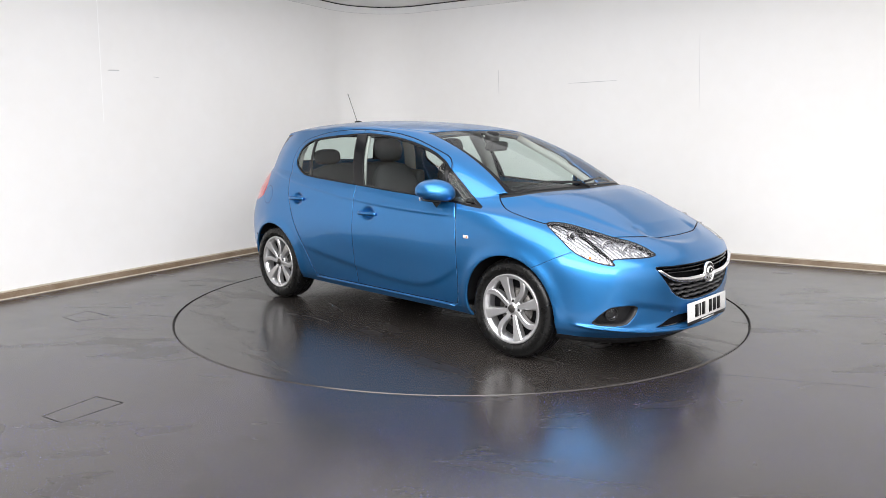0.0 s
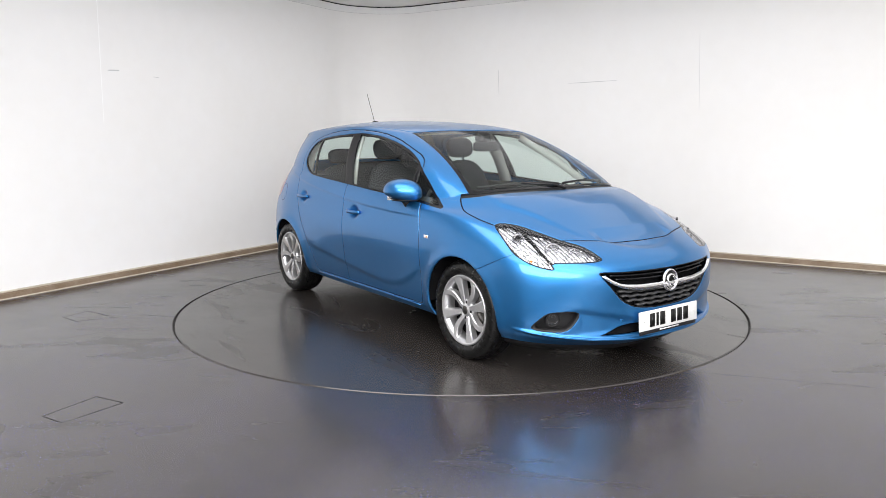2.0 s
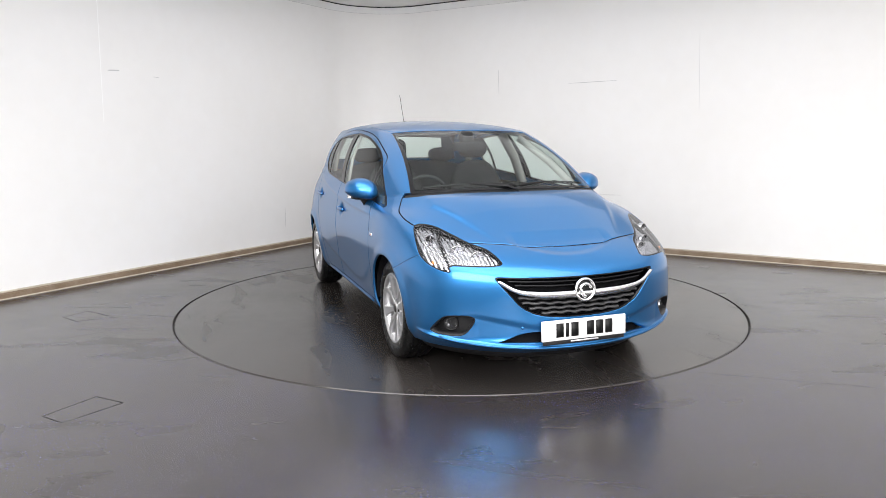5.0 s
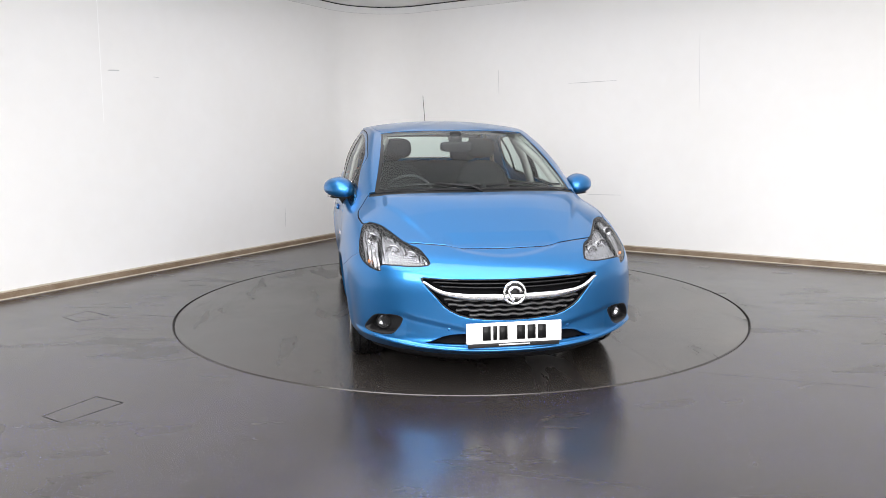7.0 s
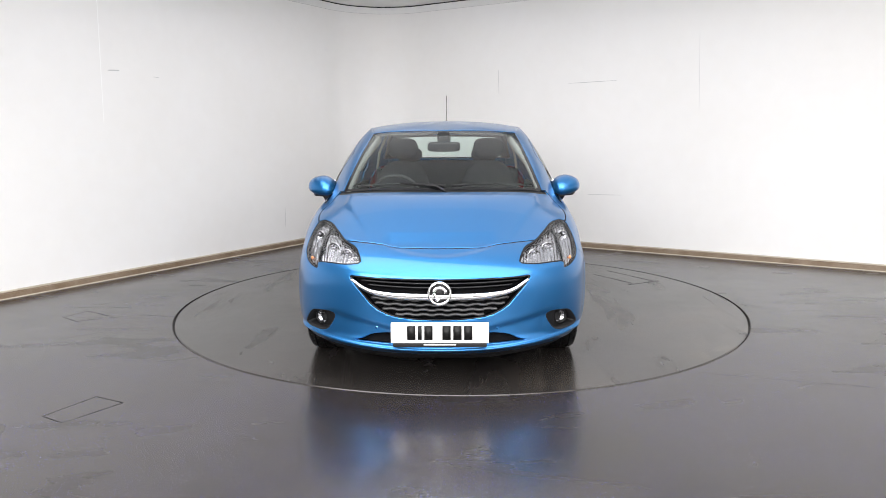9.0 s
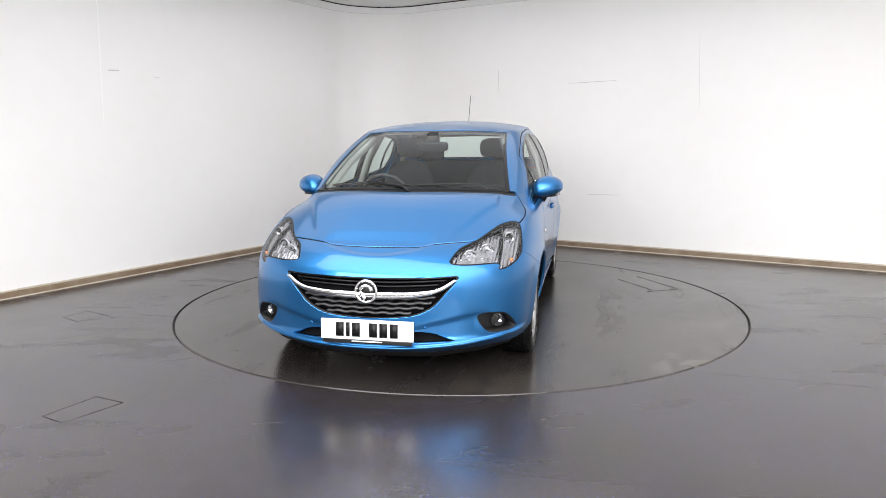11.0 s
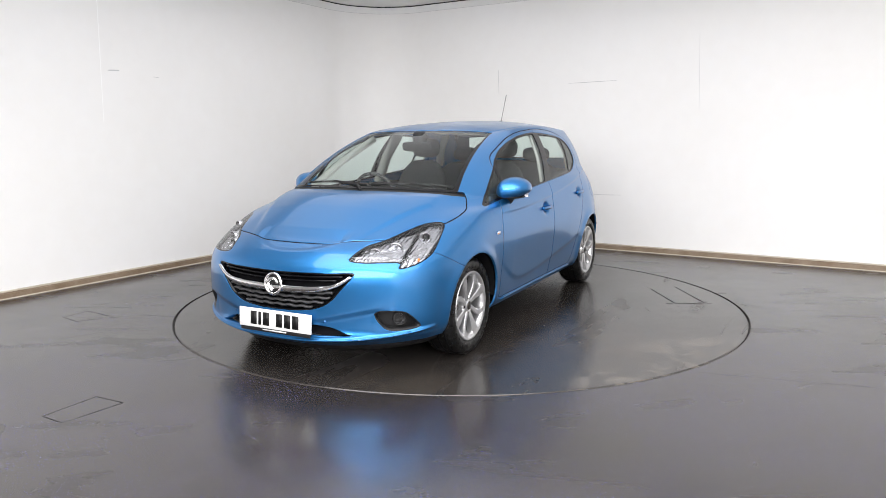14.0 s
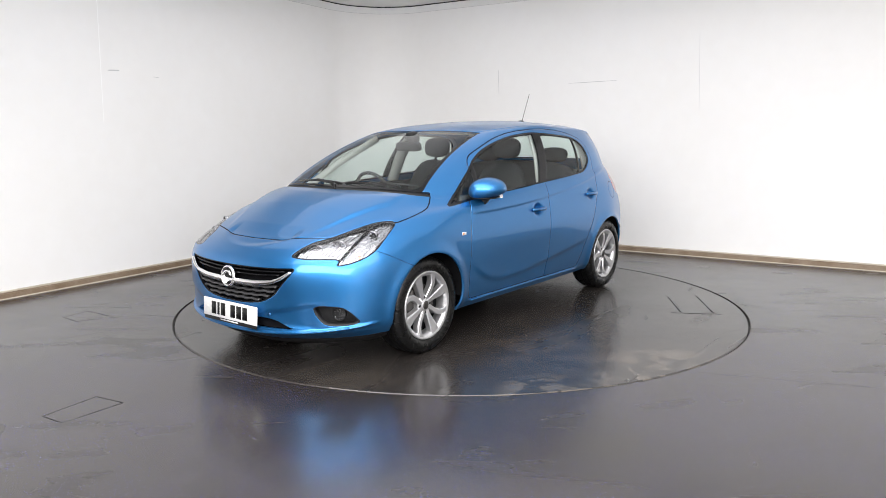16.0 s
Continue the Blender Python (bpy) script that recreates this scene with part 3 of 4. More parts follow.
windscreen, rest = cut(rest, screen)
windscreen, frit = cut(windscreen, lambda A: screen(A) + np.where(A[:, 2] > 1.3, .012, .022))
rear_glass, rest = cut(rest, rear_screen)
rear_flank, rest = cut(rest, lambda A: np.maximum.reduce([A[:, 1] - (.655 - .26 * (A[:, 2] - 1.10)), 7.10 - A[:, 7], A[:, 7] - 7.93, A[:, 0] + 2.4]))
roof_gap, rest = cut(rest, lambda A: np.maximum.reduce([7.97 - A[:, 7], A[:, 7] - 8.0, A[:, 6] - 3.6]))

# headlights, seen along a slanting line
LAMP = outline([c for x, y, z in ((.192, .752, .841), (.194, .703, .855), (.266, .632, .845), (.394, .578, .809), (.519, .527, .771), (.604, .462, .748),
                                  (.689, .436, .712), (.752, .425, .676), (.735, .506, .665), (.671, .607, .666), (.606, .686, .664), (.636, .681, .628),
                                  (.576, .729, .637), (.499, .768, .661), (.413, .790, .701), (.311, .779, .773)) for c in (.8 * y - .6 * x, z)], 1)


def lamp(A):
    return np.maximum(distance(.8 * A[:, 1] - .6 * A[:, 0], A[:, 2], LAMP), np.maximum(.1 - A[:, 0], A[:, 7] - 6))


headlight, rest = cut(rest, lamp)
lens, bezel = cut(headlight, lambda A: lamp(A) + .006)

# bonnet, cowl, bumper, wings
BONNET = outline((.662, -.2, .662, .0, .655, .14, .643, .25, .615, .344, .60, .378, .56, .48, .545, .512, .50, .60, .35, .68, .20, .745, .187, .754, .07, .772, -.07, .762,
                  -.18, .710, -.215, .672, -.3, .60, -.3, -.2), 1)


def bonnet_field(A):
    return np.maximum(distance(A[:, 0], A[:, 1], BONNET), np.maximum(4.0 - A[:, 7], A[:, 7] - 7.02))


gaps = []
more, rest = seam(rest, bonnet_field, .0036)
gaps.append(more)
bonnet, rest = cut(rest, bonnet_field)
cowl, bonnet = cut(bonnet, lambda A: 6.80 - A[:, 7])
side_cowl, rest = cut(rest, lambda A: np.maximum(6.80 - A[:, 7], np.maximum(A[:, 6] - 4.05, A[:, 7] - 7.02)))
cowl = cowl + side_cowl


def bumper_field(A):
    return np.maximum(np.maximum(.12, .205 + (A[:, 2] - .60) * 2.05) - A[:, 0], A[:, 7] - 6.5)


more, rest = seam(rest, bumper_field)
gaps.append(more)
bumper, rest = cut(rest, bumper_field)
GRILLE = outline((0, .606, .232, .608, .355, .611, .470, .617, .492, .613, .470, .581, .420, .523, .357, .449, .268, .405, .145, .388, 0, .384, -.3, .39, -.3, .6), 1)
INTAKE = outline((.485, .258, .42, .278, .355, .306, .265, .316, 0, .318, -.2, .318, -.2, .250, 0, .250, .177, .252, .30, .256), 1)
FOG = outline((.778, .305, .757, .350, .730, .388, .70, .402, .62, .408, .575, .394, .582, .360, .624, .298, .670, .284, .750, .290), 1)
grille, bumper = cut(bumper, fore(GRILLE))
grille_rim, grille = cut(grille, lambda A: -.006 - fore(GRILLE)(A))
intake, bumper = cut(bumper, fore(INTAKE))
fog_pocket, bumper = cut(bumper, fore(FOG))
fog_rim, fog_pocket = cut(fog_pocket, lambda A: -.005 - fore(FOG)(A))

# doors, sills, fuel flap, tail lamps, tailgate
DOORS = outline((-.408, .60, -.42, .80, -.444, .90, -.475, .937, -.53, .95, -.60, 1.16, -.65, 1.215, -.809, 1.272, -1.0, 1.335, -1.23, 1.38, -1.611, 1.409,
                 -1.954, 1.392, -2.15, 1.357, -2.27, 1.322, -2.335, 1.25, -2.352, 1.13, -2.335, 1.01, -2.306, .887, -2.19, .668, -2.059, .472,
                 -1.975, .285, -1.93, .266, -.46, .266, -.43, .285, -.41, .42), 1)
doors_field = side(DOORS)
more, rest = seam(rest, doors_field)
gaps.append(more)
doors, rest = cut(rest, doors_field)
middle = lambda A: np.where(A[:, 2] < 1.0, -1.455, -1.455 - .25 * (A[:, 2] - 1.0)) - A[:, 0]
more, doors = seam(doors, middle)
gaps.append(more)
front_door, rear_door = cut(doors, middle)
flap_field = lambda A: np.maximum(np.hypot(A[:, 0] + 2.62, A[:, 2] - .872) - .072, .5 - A[:, 1])
more, rest = seam(rest, flap_field, .0018)
gaps.append(more)
fuel_flap, rest = cut(rest, flap_field)
TAIL = outline((-2.72, .86, -2.70, .92, -2.72, 1.02, -2.80, 1.06, -2.99, 1.04, -3.2, 1.02, -3.2, .82, -2.9, .80), 1)
tail_lens, rest = cut(rest, lambda A: np.maximum(side(TAIL, .50)(A), A[:, 7] - 6.95))
gate_field = lambda A: np.maximum(np.maximum(A[:, 1] - .60, A[:, 0] + 2.62), .52 - A[:, 2])
more, rest = seam(rest, gate_field)
gaps.append(more)
tailgate, rest = cut(rest, gate_field)
sill, rest = cut(rest, lambda A: np.maximum.reduce([A[:, 2] - .262, A[:, 0] + .33, -2.19 - A[:, 0]]))
roof, rest = cut(rest, lambda A: 8.05 - A[:, 7])
wing, rear_body = cut(rest, lambda A: np.maximum(-.50 - A[:, 0], A[:, 2] - .955))

part("bonnet", sheet(bonnet, 0, .012), PAINT, car, at=PLACE)
part("cowl", sheet(cowl, 0, .01, .006), PLASTIC, car, "black plastic cowl", at=PLACE)
front_bumper = part("front_bumper", sheet(bumper, 0, .030), PAINT, car, at=PLACE)
part("roof", sheet(roof, 0, .010), PAINT, car, at=PLACE)
part("tailgate", sheet(tailgate, 0, .012), PAINT, car, at=PLACE)
both("front_wing", wing, PAINT, .014)
both("side_frame", rear_body, PAINT, .014)
both("sill", sill, PAINT, .012)
front_doors = both("front_door", front_door, PAINT, .012)
rear_doors = both("rear_door", rear_door, PAINT, .012)
both("fuel_flap", fuel_flap, PAINT, .01)
both("tail_light", tail_lens, RED, .01, label="red tail lamp lens")
for strip in filter(None, gaps):
    for ob in both("shut_line", strip, GAP, 0, .0003):
        ob["kind"] = "stuff"
part("screen_seal", sheet(roof_gap, 0, 0, .003), GLOSS_BLACK, car, "black seal", at=PLACE)
both("window_trim", black, GLOSS_BLACK, .012, .001, "gloss black window surround")
for name, piece in panes:
    for ob in both(name, piece, GLASS, 0, .004, "clear tinted glass"):
        ob.visible_shadow = False
for name, piece in (("windscreen", windscreen), ("rear_window", rear_glass)):
    ob = part(name, sheet(piece, 0, 0, .003), GLASS, car, "clear tinted glass", at=PLACE)
    ob.visible_shadow = False
part("rear_window_border", sheet(rear_flank, 0, 0, .002), GLOSS_BLACK, car, "gloss black panel beside the rear window", at=PLACE)
part("windscreen_border", sheet(frit, 0, 0, .003), GLOSS_BLACK, car, "black printed glass edge", at=PLACE)


def front_x(y, z, least=0.0):
    """How far forward the bumper's skin lies at a width and height."""
    d = np.hypot(FRONT[:, 1] - abs(y), FRONT[:, 2] - z)
    i = np.argsort(d)[:6]
    w = 1 / (d[i] + 1e-4)
    return float((FRONT[i, 0] * w).sum() / w.sum())


# headlights: lens, dark bezel, bright housing with two reflector bowls, amber corner
def flutes(A):
    """Depth of the stepped, fluted reflector behind the lens."""
    y, z = A[:, 1], A[:, 2]
    cell = (np.floor(y * 46) * 7 + np.floor(z * 34) * 13) % 5
    return .021 + .008 * np.abs((y * 46) % 1 - .5) + .0010 * cell


def headlights():
    for i, m in enumerate((1, -1)):
        head = part("headlight", sheet(bezel, m, .03, .001), GLOSS_BLACK, car, "clear headlamp with chrome reflectors and black bezel", at=PLACE)
        amber_field = lambda A: np.maximum(A[:, 2] - (.668 + .35 * (.60 - A[:, 0])), A[:, 0] - .60)
        amber, bright = cut(lens, amber_field)
        dark, bright2 = cut(bright, lambda A: np.abs((.8 * A[:, 1] - .6 * A[:, 0]) - (.215 + .9 * (A[:, 2] - .70))) - .009)
        brow, bright2 = cut(bright2, lambda A: np.maximum(-(lamp(A) + .030), .722 + .262 * (.72 - A[:, 0]) - A[:, 2]))
        part("brow", sheet(brow, m, .012, .006), GLOSS_BLACK, head, "black inner brow")
        part("housing", sheet(bright2, m, 0, flutes), HOUSING, head, "bright fluted chrome reflector", smooth=False)
        part("divider", sheet(dark, m, .02, .010), GLOSS_BLACK, head, "black divider")
        part("indicator", sheet(amber, m, 0, flutes), HOUSING, head, "clear indicator", smooth=False)
        part("amber_bulb", blob(.007, .007, .009), AMBER, head, "amber indicator bulb", at=pose(.50, .737 * m, .668))
        for x, y, z, r in ((.615, .52, .695, .037), (.53, .605, .715, .042), (.365, .71, .775, .028)):
            bowl = lathe([(r * .25, -.012), (r * .7, -.006), (r * .98, .006), (r * 1.05, .004), (r * 1.05, -.02)], 28, "x")
            ring = part("reflector_bowl", bowl, HOUSING, head, "chrome bowl", at=pose(x, y * m, z, 0, 0, 22 * m))
            part("bulb", lathe([(.0, .012), (r * .18, .009), (r * .24, -.01)], 14, "x"), INK, ring.parent, at=pose(x, y * m, z, 0, 0, 22 * m))
        glassy = part("lens", sheet(lens, m, 0, .0015), LENS, head, "clear lens")
        glassy.visible_shadow = False


headlights()


# grille: recess with its shade put in as a near-black backing, fins, wavy bars, chrome bar and round emblem
def grille_unit():
    unit = part("grille", sheet(grille, 0, 0, .050), GAP, car, "black grille with wavy bars and a chrome bar", at=PLACE)
    part("surround", sheet(grille_rim, 0, .04, .002), GLOSS_BLACK, unit, "black surround")
    ys = np.linspace(-1, 1, 61)
    bar_y, bar_z = (0, .235, .357, .418, .454, .478), (.516, .522, .537, .561, .590, .606)
    path = [(front_x(.47 * s, float(np.interp(abs(.47 * s), bar_y, bar_z))) + .004, .47 * s, float(np.interp(abs(.47 * s), bar_y, bar_z))) for s in ys]
    path = np.array(path)
    for _ in range(4):
        path[1:-1] = (path[:-2] + 2 * path[1:-1] + path[2:]) / 4
    v, f = sweep(path, [(-.016, -.019), (.008, -.021), (.013, -.012), (.014, .006), (.006, .015), (-.016, .014)])
    v = np.array([tuple(q) for q in v]).reshape(61, 6, 3)
    for i, s in enumerate(ys):
        c = v[i].mean(0)
        k = .22 + .78 * (1 - abs(s) ** 3)
        v[i, :, 2] = c[2] + (v[i, :, 2] - c[2]) * k
    part("chrome_bar", (v.reshape(-1, 3), f), CHROME, unit, "chrome bar")
    for z, wide in ((.582, .42), (.560, .385)):
        path = [(front_x(wide * s, z) - .022, wide * s, z + .012 * abs(s) ** 2) for s in np.linspace(-1, 1, 41)]
        part("fin", sweep(path, [(-.02, -.004), (.012, -.005), (.014, 0), (.012, .004), (-.02, .005)]), GLOSS_BLACK, unit)
    for z, wide in ((.494, .365), (.467, .345), (.440, .305), (.414, .235)):
        n = int(wide / .0085)
        pts = []
        for k in range(-n, n + 1):
            y = wide * k / n
            wave = .0025 * np.clip(2.6 * math.sin(y * 2 * math.pi / .085 + (0 if int(z * 1000) % 2 else 1.6)), -1, 1)
            pts.append((front_x(y, z) - .014, y, z + wave + .06 * y * y))
        part("wavy_bar", sweep(pts, [(-.02, -.007), (.006, -.007), (.010, -.002), (.008, .005), (-.02, .006)]), SATIN, unit)
    bx = front_x(0, .53) + .012
    emblem = part("emblem", lathe([(.0, -.02), (.058, -.02), (.065, -.004), (.063, .007), (.056, .010), (.051, .006), (.050, .0), (0, .0)], 48, "x"), CHROME, unit,
                  "round chrome emblem", at=pose(bx, 0, .535, 0, -6, 0))
    part("emblem_field", lathe([(0, .0015), (.049, .0015), (.0495, .0)], 32, "x"), INK, emblem, "dark inset")
    ring = [(.006, .034 * math.cos(a) * (1 if math.sin(a) > 0 else .7), .034 * math.sin(a) - .004) for a in np.linspace(.2, 4.6, 18)]
    part("emblem_shape", tube(ring, .0095, 8), CHROME, emblem, "plain chrome shape")


grille_unit()
# the hollow's darkness is coloured into this sunken sheet
part("lower_intake", sheet(intake, 0, 0, .045), GAP, car, "lower air intake, its shade a near-black backing", at=PLACE)


def fog_lights():
    pockets = both("fog_pocket", fog_pocket, PLASTIC, .0, .055, "black plastic fog lamp recess")
    for ob, m in zip(pockets, (1, -1)):
        part("recess_wall", sheet(fog_rim, m, .056, .001), PLASTIC, ob, "black rim")
        at = pose(.600, .668 * m, .350, 0, 4, 28 * m)
        fog = part("fog_lamp", lathe([(.0, -.03), (.038, -.03), (.041, .012), (.036, .016), (.033, .008)], 28, "x"), PLASTIC, ob, at=at)
        part("reflector", lathe([(0, -.02), (.015, -.016), (.033, .004)], 24, "x"), HOUSING, fog, "chrome reflector")
        part("lens", lathe([(0, .012), (.02, .010), (.033, .006)], 24, "x"), LENS, fog, "clear lens").visible_shadow = False


fog_lights()


def number_plate():
    plate = part("number_plate", box(.008, .52, .111, bevel=.003), PLATE, car, "white plate with black bars", at=PLACE @ pose(.868, 0, .323, 0, -3.5, 0))
    part("holder", box(.012, .50, .022, bevel=.003), PLASTIC, plate, "black plate holder", at=pose(-.004, 0, -.066))
    part("strip", box(.002, .17, .007), PLATE, plate, "small pale lettering bar", at=pose(.0035, 0, -.064))
    x = -.185
    for k in range(6):
        wide = .020 if k == 1 else .044
        part("bar", box(.002, wide, .076), INK, plate, at=pose(.005, x + wide / 2 + .012, 0))
        x += wide + (.052 if k == 2 else .0135)
    for y in (-.215, .225):
        part("screw_cap", lathe([(.0, .003), (.006, .0025), (.008, 0), (.008, -.004)], 14, "x"), PLATE, plate, at=pose(.004, y, 0))
    for y in (-.34, .31):
        part("parking_sensor", lathe([(.0, .002), (.009, .0015), (.0105, -.004)], 16, "x"), PAINT, front_bumper, at=pose(front_x(y, .338), y, .338, 0, 0, -12 if y < 0 else 12))


number_plate()


def edges():
    """Thin body-coloured tubes added to catch a highlight along the bumper's lip and the sills."""
    path = []
    for y in np.linspace(-.74, .74, 75):
        z = .226 + .060 * (abs(y) / .78) ** 2.5
        path.append((front_x(y, z) - .001, y, z))
    path = np.array(path)
    for _ in range(6):
        path[1:-1] = (path[:-2] + 2 * path[1:-1] + path[2:]) / 4
    part("lip_highlight_bead", tube(path, .006, 8), PAINT, front_bumper)
    for m in (1, -1):
        part("sill_highlight_bead", tube([(x, (.822 + .010 * (x + 1.2) ** 2) * m, .256) for x in np.linspace(-.46, -1.95, 20)], .0045, 8), PAINT, car, at=PLACE)


edges()


# black chin below the bumper, floor pan, arch liners
def underside():
    u = np.linspace(0, 4.3, 40)
    low = round_half(LEVELS[0], u)
    pts = [p * FLIP for p in low[:0:-1]] + list(low)
    verts, faces = [], []
    for p in pts:
        n = np.array((p[0] + .1, p[1] * .6, 0))
        n /= np.linalg.norm(n)
        a = p - n * .045
        verts += [tuple(a + (0, 0, .03)), tuple(a - (0, 0, .012)), tuple(a - n * .03 - (0, 0, .048)), tuple(a - n * .14 - (0, 0, .048))]
    for i in range(len(pts) - 1):
        for k in range(3):
            faces.append((4 * i + k, 4 * i + k + 1, 4 * i + 5 + k, 4 * i + 4 + k))
    part("front_valance", (verts, faces), PLASTIC, car, "black lower valance", at=PLACE)
    part("floor_pan", box(3.6, 1.10, .10, bevel=.03), PLASTIC, car, at=PLACE @ pose(-1.2, 0, .235))
    part("floor_pan", box(1.5, 1.56, .06, bevel=.02), PLASTIC, car, at=PLACE @ pose(-1.25, 0, .245))
    for cx in (0, -2.51):
        for m in (1, -1):
            v, f = [], []
            prof = ((.36, .835), (.355, .60), (.345, .52), (.02, .50))
            for i in range(33):
                a = math.pi * i / 32 * (1 if cx == 0 else .80)
                for r, y in prof:
                    v.append((r * math.cos(a), y * m, r * math.sin(a)))
            for i in range(32):
                for k in range(3):
                    f.append((4 * i + k, 4 * i + k + 1, 4 * i + 5 + k, 4 * i + 4 + k))
            part("arch_liner", (v, f), PLASTIC, car, "black arch liner", at=PLACE @ pose(cx, 0, .305))
    part("silencer", box(.42, .5, .14, bevel=.05), STEEL, car, at=PLACE @ pose(-2.8, -.1, .27))


underside()

# ---- wheels: tyre, alloy rim with four pairs of swept spokes, brake disc ----
def spoke(a0, am, a1, w0, w1):
    """One swept arm from the hub to the rim, its face to +y."""
    v, f, n = [], [], 12
    for i in range(n + 1):
        s = i / n
        r = .034 + (.205 - .034) * s
        a = a0 * (1 - s) * (1 - 2 * s) + 4 * am * s * (1 - s) + a1 * s * (2 * s - 1)
        w = w0 + (w1 - w0) * s ** 1.5
        face = -.020 + .020 * s ** .8
        c, sn = math.cos(a), math.sin(a)
        for q, d in ((-.52, -.040), (-.5, -.005), (-.36, 0), (.36, 0), (.5, -.005), (.52, -.040)):
            v.append((r * c - q * w * sn, face + d, r * sn + q * w * c))
    for i in range(n):
        for k in range(5):
            f.append((6 * i + k, 6 * i + k + 1, 6 * i + 7 + k, 6 * i + 6 + k))
    return v, f


def wheel_at(x, m, phase):
    hub = new("wheel")
    hub.parent = car
    hub.matrix_basis = PLACE @ pose(x, .825 * m, .308, 0, 0, 0 if m > 0 else 180)
    hub["label"] = "silver alloy wheel with black tyre"
    tyre = part("tyre", lathe([(.205, -.185), (.214, -.19), (.255, -.196), (.288, -.190), (.302, -.172), (.306, -.145), (.3075, -.09), (.306, -.038),
                               (.301, -.012), (.292, .000), (.276, .008), (.25, .012), (.228, .006), (.217, -.004), (.210, -.010)], 72), RUBBER, hub, "black tyre")
    for y in (-.145, -.09, -.04):
        part("tread_groove", lathe([(.3055, y - .004), (.3085, y - .0038), (.3085, y + .0038), (.3055, y + .004)], 72), GAP, tyre)
    rim = part("rim", lathe([(.200, -.18), (.19, -.15), (.183, -.05), (.184, -.022), (.190, -.008), (.202, .000), (.213, .005), (.217, .002), (.217, -.01)], 72), ALLOY, hub, "silver rim")
    for k in range(4):
        b = math.pi * k / 2 + phase
        part("spoke", spoke(b - .04, b, b, .028, .080), ALLOY, rim, smooth=False)
        part("spoke", spoke(b + .74, b + .93, b + .68, .028, .046), ALLOY, rim, smooth=False)
    part("hub_boss", lathe([(.0, -.013), (.026, -.013), (.030, -.018), (.060, -.022), (.066, -.03), (.066, -.06)], 40), ALLOY, rim)
    part("centre_cap", lathe([(.0, -.008), (.022, -.009), (.026, -.012), (.027, -.016)], 28), STEEL, rim, "grey centre cap")
    for k in range(4):
        a = math.pi * k / 2 + phase + .40
        part("wheel_bolt", lathe([(.0, -.019), (.007, -.019), (.0105, -.0205), (.0105, -.026)], 12), INK, rim, at=pose(.047 * math.cos(a), .0, .047 * math.sin(a)))
    part("brake_disc", lathe([(.05, -.058), (.125, -.058), (.127, -.062), (.127, -.072), (.05, -.072)], 48), STEEL, hub, "steel brake disc")
    # near-black disc added behind the spokes for the shade inside the wheel
    part("shade_backing", lathe([(.0, -.074), (.184, -.074), (.184, -.12)], 48), GAP, hub)


for x in (0, -2.51):
    for m in (1, -1):
        wheel_at(x, m, (1.15 if m > 0 else 1.27) + .2 * x)

# ---- mirrors, handles, wipers, aerial, side lamps ----
def mirrors():
    for m, door in ((1, front_doors[0]), (-1, front_doors[1])):
        at = pose(-.605, .865 * m, .988, 0, 0, 8 * m)
        bm = blob(.118, .110, .080, 2.4)
        for v in bm.verts:
            if v.co.x < -.035:
                v.co.x = -.035 + (v.co.x + .035) * .12
            v.co.x -= .035 * (v.co.y * m / .105)
            v.co.z *= 1.12 if v.co.z > 0 else .70
            v.co.z *= 1 - .22 * max(v.co.y * m, 0) / .105
            v.co.z += .010 * v.co.y * m / .105
        cap = part("mirror", bm, PAINT, door, "blue door mirror with black foot", at=at)
        bm = blob(.088, .080, .010, 2.6)
        for v in bm.verts:
            v.co.x = max(v.co.x, -.035) - .03 * v.co.y * m / .105
        part("lower_shell", bm, PLASTIC, cap, "black lower shell", at=pose(0, -.014 * m, -.047))
        bm = box(.006, .175, .105, bevel=.002)
        part("mirror_glass", bm, CHROME, cap, "mirror glass", at=pose(-.046, 0, .002, 0, 0, 0))
        part("foot", sweep([(-.01, -.035 * m, -.036), (-.005, -.055 * m, -.068), (0.005, -.085 * m, -.085)], [(-.02, -.04), (.016, -.045), (.022, 0), (.016, .04), (-.02, .045)]), PLASTIC, cap, "black foot")
        part("cup", blob(.035, .02, .05, 2.5), PLASTIC, cap, "black inner cover", at=pose(.06, -.08 * m, -.02))


mirrors()


def handles():
    for pair, x, y, z in ((front_doors, -1.285, .868, .806), (rear_doors, -2.165, .858, .866)):
        for door, m in zip(pair, (1, -1)):
            path = [(.095 * s, (.018 + .010 * (1 - s * s)) * m, .004 * s) for s in np.linspace(-1, 1, 11)]
            v, f = sweep(path, [(-.008, -.011), (.006, -.012), (.009, 0), (.006, .012), (-.008, .011)])
            grip = part("door_handle", (v, f), PAINT, door, "body-coloured pull handle", at=pose(x, (y - .022) * m, z, 0, 2, 0))
            part("lock_cover", box(.03, .012, .022, bevel=.004), PAINT, grip, at=pose(-.085, .016 * m, 0))


handles()


